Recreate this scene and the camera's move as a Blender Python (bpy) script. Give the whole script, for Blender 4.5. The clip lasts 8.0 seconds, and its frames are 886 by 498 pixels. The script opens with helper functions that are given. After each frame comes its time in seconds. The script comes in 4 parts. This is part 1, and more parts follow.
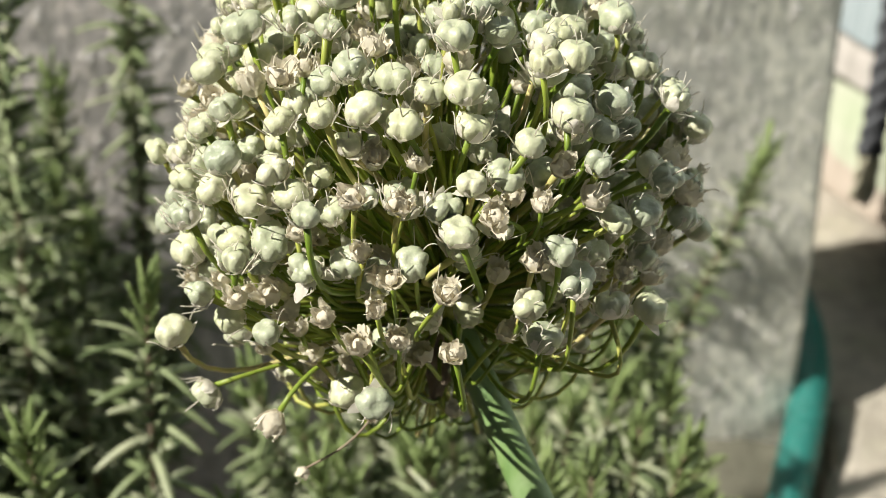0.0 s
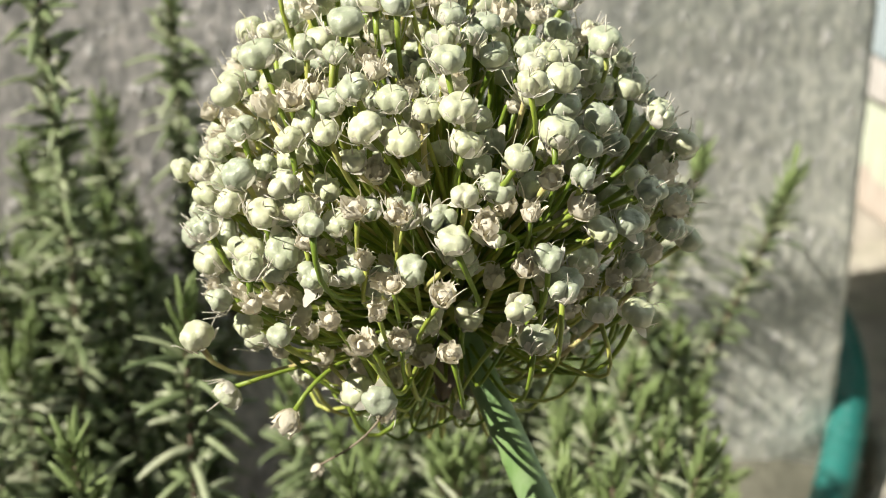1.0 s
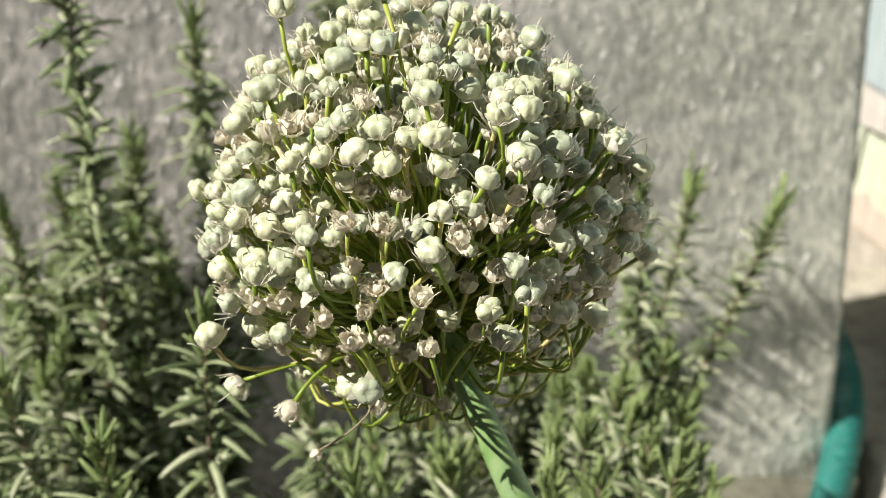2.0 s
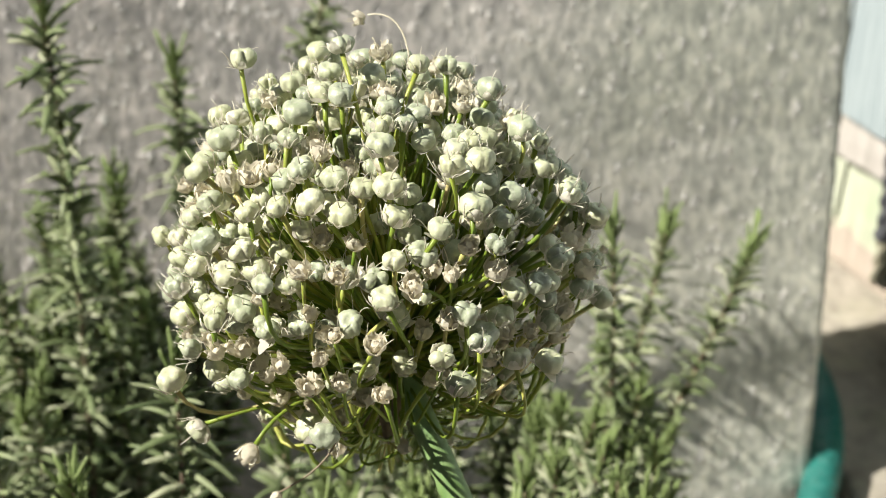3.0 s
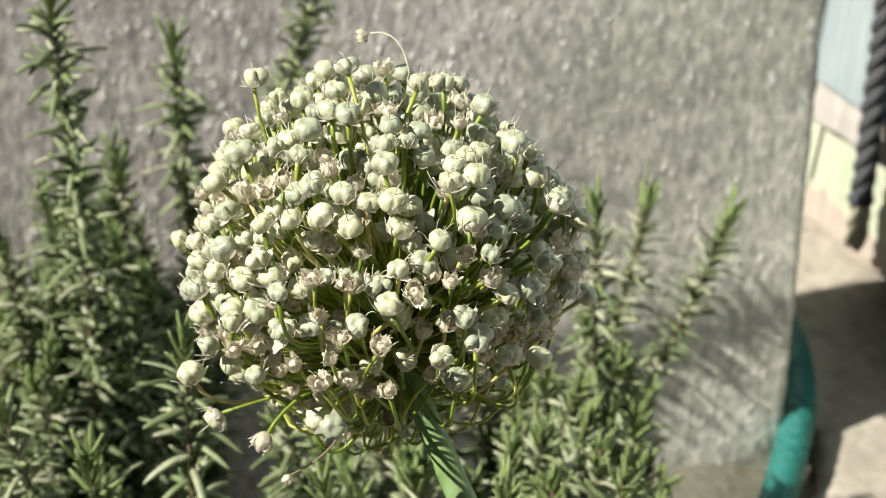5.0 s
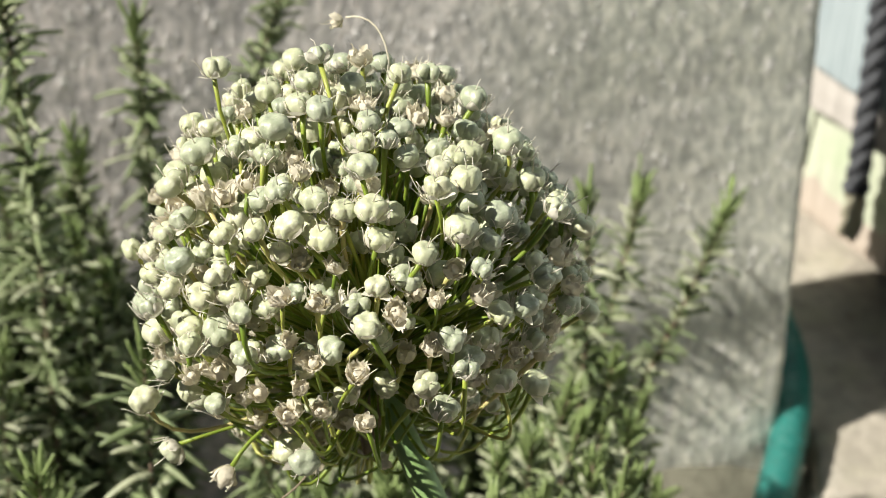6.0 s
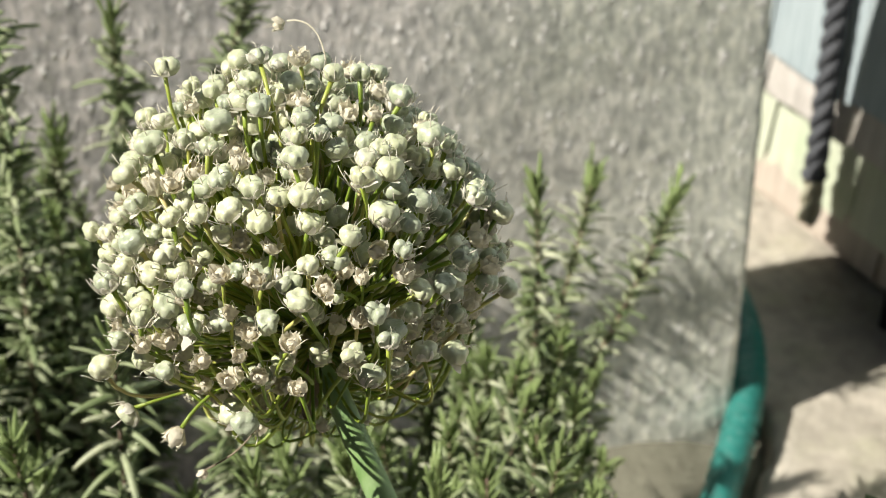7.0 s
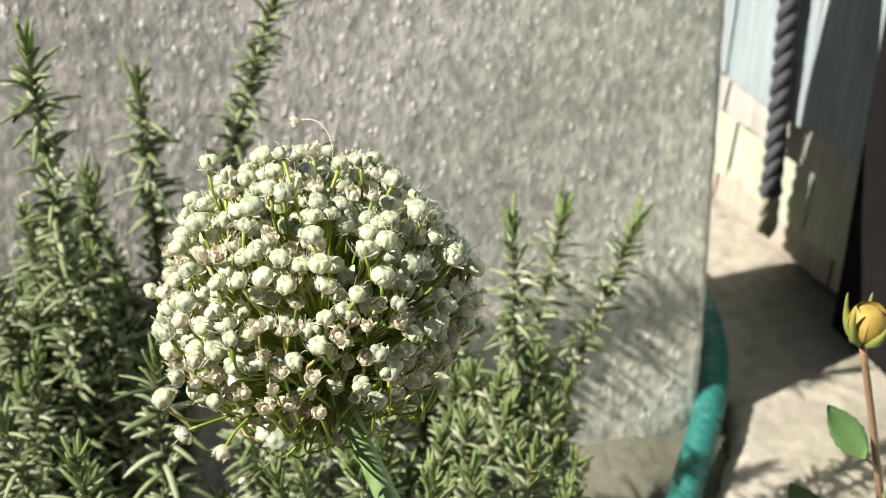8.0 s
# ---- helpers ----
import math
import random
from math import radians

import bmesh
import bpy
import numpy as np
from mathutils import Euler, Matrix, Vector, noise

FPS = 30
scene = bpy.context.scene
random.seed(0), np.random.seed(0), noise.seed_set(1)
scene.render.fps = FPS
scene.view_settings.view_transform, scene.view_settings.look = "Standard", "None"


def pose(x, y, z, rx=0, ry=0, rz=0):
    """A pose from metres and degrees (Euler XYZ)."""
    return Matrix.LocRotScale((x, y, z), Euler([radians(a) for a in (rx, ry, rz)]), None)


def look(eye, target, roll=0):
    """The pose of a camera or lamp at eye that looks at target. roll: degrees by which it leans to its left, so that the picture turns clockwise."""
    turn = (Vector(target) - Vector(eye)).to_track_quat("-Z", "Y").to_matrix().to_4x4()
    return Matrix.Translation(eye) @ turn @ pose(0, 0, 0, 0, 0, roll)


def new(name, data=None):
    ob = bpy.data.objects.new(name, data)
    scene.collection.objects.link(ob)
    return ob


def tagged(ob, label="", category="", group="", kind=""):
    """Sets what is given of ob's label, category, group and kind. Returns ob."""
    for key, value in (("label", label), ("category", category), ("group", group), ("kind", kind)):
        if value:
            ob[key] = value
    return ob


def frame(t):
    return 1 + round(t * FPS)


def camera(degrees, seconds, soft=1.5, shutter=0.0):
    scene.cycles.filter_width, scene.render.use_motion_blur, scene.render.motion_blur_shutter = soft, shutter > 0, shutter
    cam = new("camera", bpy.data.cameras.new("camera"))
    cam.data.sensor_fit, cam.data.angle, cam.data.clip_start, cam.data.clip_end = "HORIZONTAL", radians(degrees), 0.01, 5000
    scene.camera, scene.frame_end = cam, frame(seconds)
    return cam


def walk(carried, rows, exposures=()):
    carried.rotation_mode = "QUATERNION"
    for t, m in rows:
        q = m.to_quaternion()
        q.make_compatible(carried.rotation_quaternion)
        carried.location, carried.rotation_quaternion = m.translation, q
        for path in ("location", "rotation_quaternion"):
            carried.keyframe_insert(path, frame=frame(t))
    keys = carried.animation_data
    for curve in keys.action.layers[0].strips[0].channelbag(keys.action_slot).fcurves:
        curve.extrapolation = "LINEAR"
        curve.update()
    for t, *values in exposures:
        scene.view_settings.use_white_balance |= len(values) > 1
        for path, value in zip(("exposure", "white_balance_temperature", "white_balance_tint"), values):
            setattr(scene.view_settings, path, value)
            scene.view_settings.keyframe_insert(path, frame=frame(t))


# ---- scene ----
cam = camera(32.0, 8.0, 0.55)
PATH = [
    (0.0, look((-0.00443, -0.17898, 0.39290), (0.00851, 0.06867, 0.22408), 1.64)),
    (0.5, look((-0.00039, -0.18530, 0.39282), (0.00583, 0.06430, 0.22651), 0.54)),
    (1.0, look((0.00355, -0.19331, 0.39868), (0.00414, 0.05813, 0.23504), -0.23)),
    (2.3, look((0.01259, -0.22270, 0.41285), (0.00709, 0.03338, 0.25666), -0.77)),
    (2.5, look((0.01357, -0.22266, 0.41231), (0.00837, 0.03426, 0.25749), -0.74)),
    (3.0, look((0.01776, -0.22238, 0.41758), (0.01291, 0.03485, 0.26327), -0.60)),
    (3.5, look((0.02011, -0.22939, 0.42605), (0.01533, 0.02719, 0.27067), -0.54)),
    (4.0, look((0.02123, -0.26106, 0.44930), (0.01654, -0.00624, 0.29105), -0.41)),
    (4.5, look((0.02559, -0.25839, 0.44849), (0.02233, -0.00560, 0.28697), -0.26)),
    (4.7, look((0.01842, -0.25025, 0.44539), (0.01631, 0.00187, 0.28282), -0.21)),
    (5.8, look((0.01283, -0.20737, 0.42451), (0.01462, 0.04165, 0.25722), 0.10)),
    (6.0, look((0.01370, -0.20670, 0.42583), (0.01710, 0.04220, 0.25837), 0.33)),
    (6.5, look((0.01882, -0.21823, 0.43783), (0.02291, 0.02980, 0.26912), 0.62)),
    (7.0, look((0.02489, -0.22801, 0.43998), (0.02910, 0.01912, 0.26996), 0.66)),
    (7.5, look((0.02177, -0.24348, 0.45314), (0.02596, 0.00276, 0.28183), 0.44)),
    (8.0, look((0.02570, -0.28011, 0.49078), (0.03108, -0.03368, 0.31977), -0.57)),
]
walk(cam, PATH, ((0.0, 0.54), (1.0, 0.66), (2.5, 0.69), (3.5, 0.64), (4.5, 0.67), (5.8, 0.59), (7.0, 0.65), (8.0, 0.78)))

# ---- light ----
world = bpy.data.worlds.new("sky")
scene.world = world
world.use_nodes = True
wn = world.node_tree
wn.nodes.clear()
SUN = Vector((-0.70, -0.225, 0.68)).normalized()      # towards the sun
sky = wn.nodes.new("ShaderNodeTexSky")
sky.sky_type, sky.sun_disc = "NISHITA", False
sky.sun_elevation = math.asin(SUN.z)
sky.sun_rotation = math.atan2(SUN.x, SUN.y)
back = wn.nodes.new("ShaderNodeBackground")
back.inputs["Strength"].default_value = 0.009
wout = wn.nodes.new("ShaderNodeOutputWorld")
wn.links.new(sky.outputs[0], back.inputs[0])
wn.links.new(back.outputs[0], wout.inputs[0])
sun = new("sun", bpy.data.lights.new("sun", "SUN"))
sun.data.energy, sun.data.angle, sun.data.color = 5.0, radians(0.53), (1.0, 0.94, 0.83)
sun.matrix_world = look(SUN * 3, (0, 0, 0))
cam.data.dof.use_dof, cam.data.dof.aperture_fstop = True, 33.0

# ---- materials ----
GROUND_Z, PAVE_Z = -0.060, -0.001        # the soil bed and the paving


class Nodes:
    """A node material under construction."""

    def __init__(self, name, rough=0.6, spec=0.5):
        self.mat = bpy.data.materials.new(name)
        self.mat.use_nodes = True
        self.t = self.mat.node_tree
        self.b = self.t.nodes["Principled BSDF"]
        self.b.inputs["Roughness"].default_value = rough
        self.b.inputs["Specular IOR Level"].default_value = spec
        self.where = self.t.nodes.new("ShaderNodeTexCoord").outputs["Object"]

    def put(self, value, socket):
        if isinstance(value, bpy.types.NodeSocket):
            self.t.links.new(value, socket)
        else:
            socket.default_value = value

    def stretch(self, x, y, z):
        n = self.t.nodes.new("ShaderNodeMapping")
        n.inputs["Scale"].default_value = (x, y, z)
        self.t.links.new(self.where, n.inputs["Vector"])
        return n.outputs[0]

    def noise(self, scale, detail=4.0, rough=0.55, vec=None, kind="noise"):
        n = self.t.nodes.new("ShaderNodeTexNoise")
        n.inputs["Scale"].default_value, n.inputs["Detail"].default_value, n.inputs["Roughness"].default_value = scale, detail, rough
        self.t.links.new(vec or self.where, n.inputs["Vector"])
        return n.outputs["Fac"]

    def cells(self, scale, vec=None, what="F1"):
        n = self.t.nodes.new("ShaderNodeTexVoronoi")
        n.inputs["Scale"].default_value = scale
        n.feature = what
        self.t.links.new(vec or self.where, n.inputs["Vector"])
        return n.outputs["Distance"]

    def ramp(self, fac, *stops):
        n = self.t.nodes.new("ShaderNodeValToRGB")
        while len(n.color_ramp.elements) < len(stops):
            n.color_ramp.elements.new(0.5)
        for e, (at, col) in zip(n.color_ramp.elements, stops):
            e.position, e.color = at, (*col, 1.0) if len(col) == 3 else col
        self.put(fac, n.inputs["Fac"])
        return n.outputs["Color"]

    def mix(self, fac, a, b, how="MIX"):
        n = self.t.nodes.new("ShaderNodeMix")
        n.data_type, n.blend_type = "RGBA", how
        self.put(fac, n.inputs["Factor"])
        for v, s in ((a, n.inputs[6]), (b, n.inputs[7])):
            self.put((*v, 1.0) if isinstance(v, tuple) and len(v) == 3 else v, s)
        return n.outputs[2]

    def math(self, op, a, b=0.0):
        n = self.t.nodes.new("ShaderNodeMath")
        n.operation = op
        self.put(a, n.inputs[0])
        self.put(b, n.inputs[1])
        return n.outputs[0]

    def chance(self, island=False):
        if island:
            return self.t.nodes.new("ShaderNodeNewGeometry").outputs["Random Per Island"]
        return self.t.nodes.new("ShaderNodeObjectInfo").outputs["Random"]

    def colour(self, c):
        self.put((*c, 1.0) if isinstance(c, tuple) else c, self.b.inputs["Base Color"])
        return self

    def bump(self, height, strength=0.4, dist=0.001):
        n = self.t.nodes.new("ShaderNodeBump")
        n.inputs["Strength"].default_value, n.inputs["Distance"].default_value = strength, dist
        self.put(height, n.inputs["Height"])
        self.t.links.new(n.outputs[0], self.b.inputs["Normal"])
        return self

    def flesh(self, weight, radius, scale):
        self.b.inputs["Subsurface Weight"].default_value = weight
        self.b.inputs["Subsurface Radius"].default_value = radius
        self.b.inputs["Subsurface Scale"].default_value = scale
        return self

    def thin(self, colour, share):
        """A thin sheet that lets some light through."""
        tr = self.t.nodes.new("ShaderNodeBsdfTranslucent")
        self.put((*colour, 1.0) if isinstance(colour, tuple) else colour, tr.inputs["Color"])
        mixer = self.t.nodes.new("ShaderNodeMixShader")
        mixer.inputs[0].default_value = share
        out = self.t.nodes["Material Output"]
        self.t.links.new(self.b.outputs[0], mixer.inputs[1])
        self.t.links.new(tr.outputs[0], mixer.inputs[2])
        self.t.links.new(mixer.outputs[0], out.inputs["Surface"])
        return self


def capsule_material():
    n = Nodes("seed_capsule_skin", 0.31, 0.5)
    tone = n.ramp(n.chance(), (0.0, (0.40, 0.44, 0.355)), (0.3, (0.48, 0.515, 0.395)), (0.6, (0.55, 0.575, 0.43)), (0.85, (0.595, 0.61, 0.43)), (1.0, (0.65, 0.655, 0.52)))
    blotch = n.ramp(n.noise(380, 3), (0.32, (0.86, 0.90, 0.80)), (0.62, (1.06, 1.05, 1.0)))
    dust = n.noise(1900, 3)
    skin = n.mix(1.0, tone, blotch, "MULTIPLY")
    n.colour(n.mix(n.math("MULTIPLY", n.ramp(dust, (0.54, (0, 0, 0)), (0.70, (1, 1, 1))), 0.3), skin, (0.70, 0.70, 0.62)))
    n.bump(n.noise(700, 6, 0.65), 0.45, 0.0005)
    return n.flesh(0.08, (0.6, 0.8, 0.4), 0.0009).mat


def capsule_far_material():
    n = Nodes("seed_capsule_skin_joined", 0.45, 0.4)
    tone = n.ramp(n.chance(True), (0.0, (0.38, 0.42, 0.32)), (0.5, (0.48, 0.51, 0.39)), (1.0, (0.60, 0.60, 0.45)))
    n.colour(n.mix(1.0, tone, n.ramp(n.noise(600, 4), (0.35, (0.8, 0.84, 0.76)), (0.65, (1.05, 1.05, 1.0))), "MULTIPLY"))
    return n.bump(n.noise(1400, 4), 0.3, 0.0003).mat


def dry_material(name, a, b, share):
    n = Nodes(name, 0.6, 0.3)
    c = n.mix(n.noise(700, 5), a, b)
    n.colour(c)
    n.bump(n.noise(1600, 5, 0.7, n.stretch(1, 1, 0.35)), 0.6, 0.0004)
    return n.thin(c, share).mat


def pedicel_material():
    n = Nodes("flower_stalk_skin", 0.4, 0.45)
    tone = n.ramp(n.chance(), (0.0, (0.15, 0.23, 0.03)), (0.5, (0.27, 0.35, 0.055)), (0.85, (0.42, 0.45, 0.11)), (1.0, (0.60, 0.52, 0.27)))
    n.colour(n.mix(1.0, tone, n.ramp(n.noise(260, 3), (0.3, (0.75, 0.8, 0.7)), (0.7, (1.15, 1.1, 1.05))), "MULTIPLY"))
    n.bump(n.noise(2400, 3), 0.2, 0.0002)
    return n.flesh(0.15, (0.4, 0.8, 0.2), 0.0006).mat


def stem_material():
    n = Nodes("hollow_stem_skin", 0.38, 0.45)
    streak = n.noise(260, 4, 0.5, n.stretch(1, 1, 0.03))
    base = n.ramp(streak, (0.3, (0.13, 0.24, 0.075)), (0.52, (0.19, 0.31, 0.105)), (0.75, (0.28, 0.39, 0.18)))
    bloom = n.ramp(n.noise(110, 5, 0.65, n.stretch(1, 1, 0.4)), (0.45, (0, 0, 0)), (0.7, (1, 1, 1)))
    n.colour(n.mix(n.math("MULTIPLY", bloom, 0.35), base, (0.38, 0.47, 0.34)))
    n.bump(streak, 0.2, 0.0002)
    return n.mat


def rosemary_material(joined):
    n = Nodes("rosemary_leaf_joined" if joined else "rosemary_leaf", 0.45, 0.4)
    tone = n.ramp(n.chance(joined), (0.0, (0.115, 0.160, 0.075)), (0.4, (0.225, 0.285, 0.140)), (0.75, (0.345, 0.40, 0.235)), (1.0, (0.52, 0.54, 0.41)))
    worn = n.ramp(n.noise(420, 4), (0.35, (0.8, 0.82, 0.78)), (0.7, (1.2, 1.18, 1.15)))
    c = n.mix(1.0, tone, worn, "MULTIPLY")
    n.colour(c)
    n.bump(n.noise(1500, 3), 0.3, 0.0003)
    return n.thin(n.mix(1.0, c, (1.1, 1.25, 0.7), "MULTIPLY"), 0.20).mat


def fresh_material():
    n = Nodes("rosemary_young_leaf", 0.42, 0.4)
    c = n.mix(n.noise(300, 3), (0.21, 0.30, 0.105), (0.34, 0.42, 0.185))
    n.colour(c)
    return n.thin(c, 0.25).mat


def bark_material():
    n = Nodes("woody_stem_bark", 0.8, 0.2)
    n.colour(n.ramp(n.noise(420, 6, 0.65, n.stretch(1, 1, 0.3)), (0.3, (0.11, 0.075, 0.055)), (0.6, (0.22, 0.165, 0.125)), (0.8, (0.33, 0.27, 0.22))))
    return n.bump(n.noise(900, 5), 0.7, 0.0005).mat


def plaster_material():
    n = Nodes("painted_stucco", 0.36, 0.5)
    v = n.stretch(1, 1, 0.5)
    wide, mid, fine = n.noise(5, 3), n.noise(280, 3, 0.55, n.stretch(1, 1, 0.52)), n.noise(760, 3, 0.55, v)
    base = n.ramp(wide, (0.30, (0.585, 0.56, 0.575)), (0.55, (0.635, 0.615, 0.615)), (0.75, (0.65, 0.64, 0.625)))
    across = n.t.nodes.new("ShaderNodeSeparateXYZ")
    n.t.links.new(n.where, across.inputs[0])
    lichen = n.math("ADD", n.math("MULTIPLY", across.outputs["X"], 4.0), n.noise(14, 4))
    base = n.mix(n.ramp(lichen, (0.45, (0, 0, 0)), (1.0, (1, 1, 1))), base, (0.64, 0.66, 0.60))
    # strong light and dark speckle, painting the raking sun's glints and dark spots into the colour
    base = n.mix(1.0, base, n.ramp(mid, (0.34, (0.62, 0.62, 0.63)), (0.52, (0.95, 0.94, 0.93)), (0.68, (1.28, 1.23, 1.21))), "MULTIPLY")
    base = n.mix(1.0, base, n.ramp(n.noise(24, 4), (0.35, (0.90, 0.90, 0.90)), (0.65, (1.05, 1.04, 1.03))), "MULTIPLY")
    # sun glints painted as near-white spots on raised grains, thick in some places and rubbed off in others
    glint_grains = n.ramp(n.cells(235, n.stretch(1, 1, 0.6)), (0.20, (1, 1, 1)), (0.42, (0, 0, 0)))
    some = n.ramp(n.noise(150, 5, 0.7), (0.46, (0, 0, 0)), (0.60, (1, 1, 1)))
    glint_grains = n.math("MULTIPLY", glint_grains, some)
    n.colour(n.mix(n.math("MULTIPLY", glint_grains, 0.9), base, (0.92, 0.895, 0.88)))
    n.put(n.ramp(fine, (0.3, (0.46, 0.46, 0.46)), (0.7, (0.20, 0.20, 0.20))), n.b.inputs["Roughness"])
    lumps = n.math("ADD", n.math("ADD", n.math("MULTIPLY", mid, 0.55), n.math("MULTIPLY", fine, 0.28)), n.math("MULTIPLY", glint_grains, 0.85))
    patchy = n.ramp(n.noise(17, 4, 0.6), (0.36, (0.35, 0.35, 0.35)), (0.62, (1.1, 1.1, 1.1)))
    return n.bump(n.math("MULTIPLY", lumps, patchy), 1.0, 0.0014).mat


def concrete_material():
    n = Nodes("weathered_concrete", 0.82, 0.25)
    base = n.ramp(n.noise(9, 6, 0.6), (0.30, (0.27, 0.255, 0.215)), (0.5, (0.41, 0.385, 0.335)), (0.72, (0.55, 0.52, 0.465)))
    base = n.mix(1.0, base, n.ramp(n.noise(120, 5), (0.3, (0.78, 0.77, 0.76)), (0.65, (1.08, 1.05, 1.03))), "MULTIPLY")
    moss = n.ramp(n.noise(26, 5, 0.6), (0.50, (0, 0, 0)), (0.64, (1, 1, 1)))
    base = n.mix(n.math("MULTIPLY", moss, 0.28), base, (0.40, 0.41, 0.27))
    stain = n.ramp(n.noise(58, 3, 0.5), (0.60, (0, 0, 0)), (0.76, (1, 1, 1)))
    n.colour(n.mix(n.math("MULTIPLY", stain, 0.45), base, (0.10, 0.085, 0.07)))
    return n.bump(n.math("ADD", n.noise(45, 6, 0.65), n.math("MULTIPLY", n.noise(600, 4), 0.3)), 0.7, 0.003).mat


def soil_material():
    """Dark loam, with a drift of pale dust and plaster crumbs along the foot of the stucco wall."""
    n = Nodes("dry_garden_soil", 0.95, 0.1)
    loam = n.ramp(n.noise(60, 8, 0.7), (0.3, (0.022, 0.018, 0.013)), (0.55, (0.045, 0.037, 0.027)), (0.8, (0.085, 0.072, 0.055)))
    dust = n.ramp(n.noise(60, 8, 0.7), (0.3, (0.15, 0.145, 0.112)), (0.55, (0.21, 0.205, 0.160)), (0.8, (0.28, 0.27, 0.215)))
    spot = n.t.nodes.new("ShaderNodeVectorMath")
    spot.operation = "DISTANCE"
    n.t.links.new(n.where, spot.inputs[0])
    spot.inputs[1].default_value = (0.13, 0.25, GROUND_Z + 0.04)
    reach = n.math("ADD", spot.outputs["Value"], n.math("MULTIPLY", n.noise(25, 4), 0.08))
    base = n.mix(n.ramp(reach, (0.12, (1, 1, 1)), (0.20, (0, 0, 0))), loam, dust)
    n.colour(n.mix(n.math("MULTIPLY", n.ramp(n.noise(700, 3), (0.60, (0, 0, 0)), (0.72, (1, 1, 1))), 0.5), base, (0.24, 0.22, 0.18)))
    return n.bump(n.noise(110, 8, 0.7), 0.8, 0.004).mat


def shingle_material(name, dark, light, moss):
    n = Nodes(name, 0.75, 0.25)
    grain = n.noise(240, 6, 0.65, n.stretch(1, 1, 0.07))
    base = n.ramp(grain, (0.3, dark), (0.7, light))
    base = n.mix(n.math("MULTIPLY", n.ramp(n.noise(36, 4), (0.45, (0, 0, 0)), (0.65, (1, 1, 1))), 0.55), base, moss)
    n.colour(n.mix(1.0, base, n.ramp(n.chance(), (0, (0.88, 0.9, 0.92)), (1, (1.08, 1.06, 1.04))), "MULTIPLY"))
    return n.bump(grain, 0.5, 0.0012).mat


def plain(name, a, b, scale, rough, bump=0.4, dist=0.0005, spec=0.4):
    n = Nodes(name, rough, spec)
    n.colour(n.mix(n.noise(scale, 5, 0.6), a, b))
    return n.bump(n.noise(scale * 4, 5, 0.6), bump, dist).mat


def hose_material():
    n = Nodes("green_hose_rubber", 0.38, 0.5)
    w = n.t.nodes.new("ShaderNodeTexWave")
    w.wave_type, w.bands_direction = "BANDS", "DIAGONAL"
    w.inputs["Scale"].default_value, w.inputs["Distortion"].default_value = 140, 9.0
    n.t.links.new(n.where, w.inputs["Vector"])
    c = n.mix(n.noise(70, 5), (0.006, 0.080, 0.070), (0.010, 0.165, 0.145))
    c = n.mix(n.math("MULTIPLY", w.outputs["Fac"], 0.35), c, (0.022, 0.27, 0.235))
    n.colour(n.mix(n.math("MULTIPLY", n.noise(500, 4), 0.25), c, (0.10, 0.30, 0.27)))
    return n.bump(n.math("ADD", w.outputs["Fac"], n.noise(400, 4)), 0.4, 0.0007).mat


CAPSULE, CAPSULE_FAR = capsule_material(), capsule_far_material()
PAPER = dry_material("dry_tepal_paper", (0.82, 0.77, 0.67), (0.93, 0.91, 0.84), 0.38)
BLUSH = dry_material("dry_blossom_paper", (0.78, 0.725, 0.57), (0.90, 0.86, 0.74), 0.30)
SHEATH = dry_material("dry_sheath_paper", (0.26, 0.19, 0.13), (0.50, 0.42, 0.33), 0.3)
STALK, STEM = pedicel_material(), stem_material()
LEAF, LEAF_FAR, LEAF_NEW, BARK = rosemary_material(False), rosemary_material(True), fresh_material(), bark_material()
PLASTER, CONCRETE, SOIL = plaster_material(), concrete_material(), soil_material()
BLUE_SHAKE = shingle_material("blue_grey_shake", (0.27, 0.33, 0.36), (0.49, 0.555, 0.575), (0.34, 0.39, 0.41))
PALE_SHAKE = shingle_material("pale_grey_shake", (0.38, 0.36, 0.34), (0.56, 0.535, 0.51), (0.44, 0.42, 0.38))
MOSS_SHAKE = shingle_material("whitewashed_shake", (0.40, 0.435, 0.335), (0.56, 0.595, 0.49), (0.40, 0.49, 0.325))
SILL_WOOD = shingle_material("weathered_sill", (0.40, 0.335, 0.28), (0.55, 0.485, 0.42), (0.47, 0.40, 0.34))
BACKING = plain("dark_wall_boards", (0.05, 0.045, 0.04), (0.11, 0.10, 0.09), 60, 0.85)
HOSE = hose_material()
ROPE = plain("dark_rope_fibre", (0.040, 0.044, 0.054), (0.115, 0.120, 0.135), 300, 0.7, 0.7, 0.0008)
FRAY = plain("faded_rope_fibre", (0.34, 0.33, 0.24), (0.62, 0.59, 0.46), 400, 0.85, 0.8, 0.001)
# the post is near-black all over
POST = plain("near_black_timber", (0.006, 0.006, 0.007), (0.020, 0.018, 0.018), 90, 0.85, 0.5, spec=0.08)
PETAL = plain("yellow_rose_petal", (0.36, 0.23, 0.04), (0.50, 0.38, 0.10), 160, 0.5, 0.2)
SEPAL = plain("rose_sepal", (0.14, 0.20, 0.04), (0.30, 0.30, 0.08), 300, 0.55)
CANE = plain("rose_cane_skin", (0.30, 0.17, 0.11), (0.34, 0.26, 0.15), 200, 0.5)
ROSE_LEAF = plain("rose_leaf_skin", (0.075, 0.155, 0.05), (0.14, 0.235, 0.085), 180, 0.38, 0.35, 0.0006, 0.5)

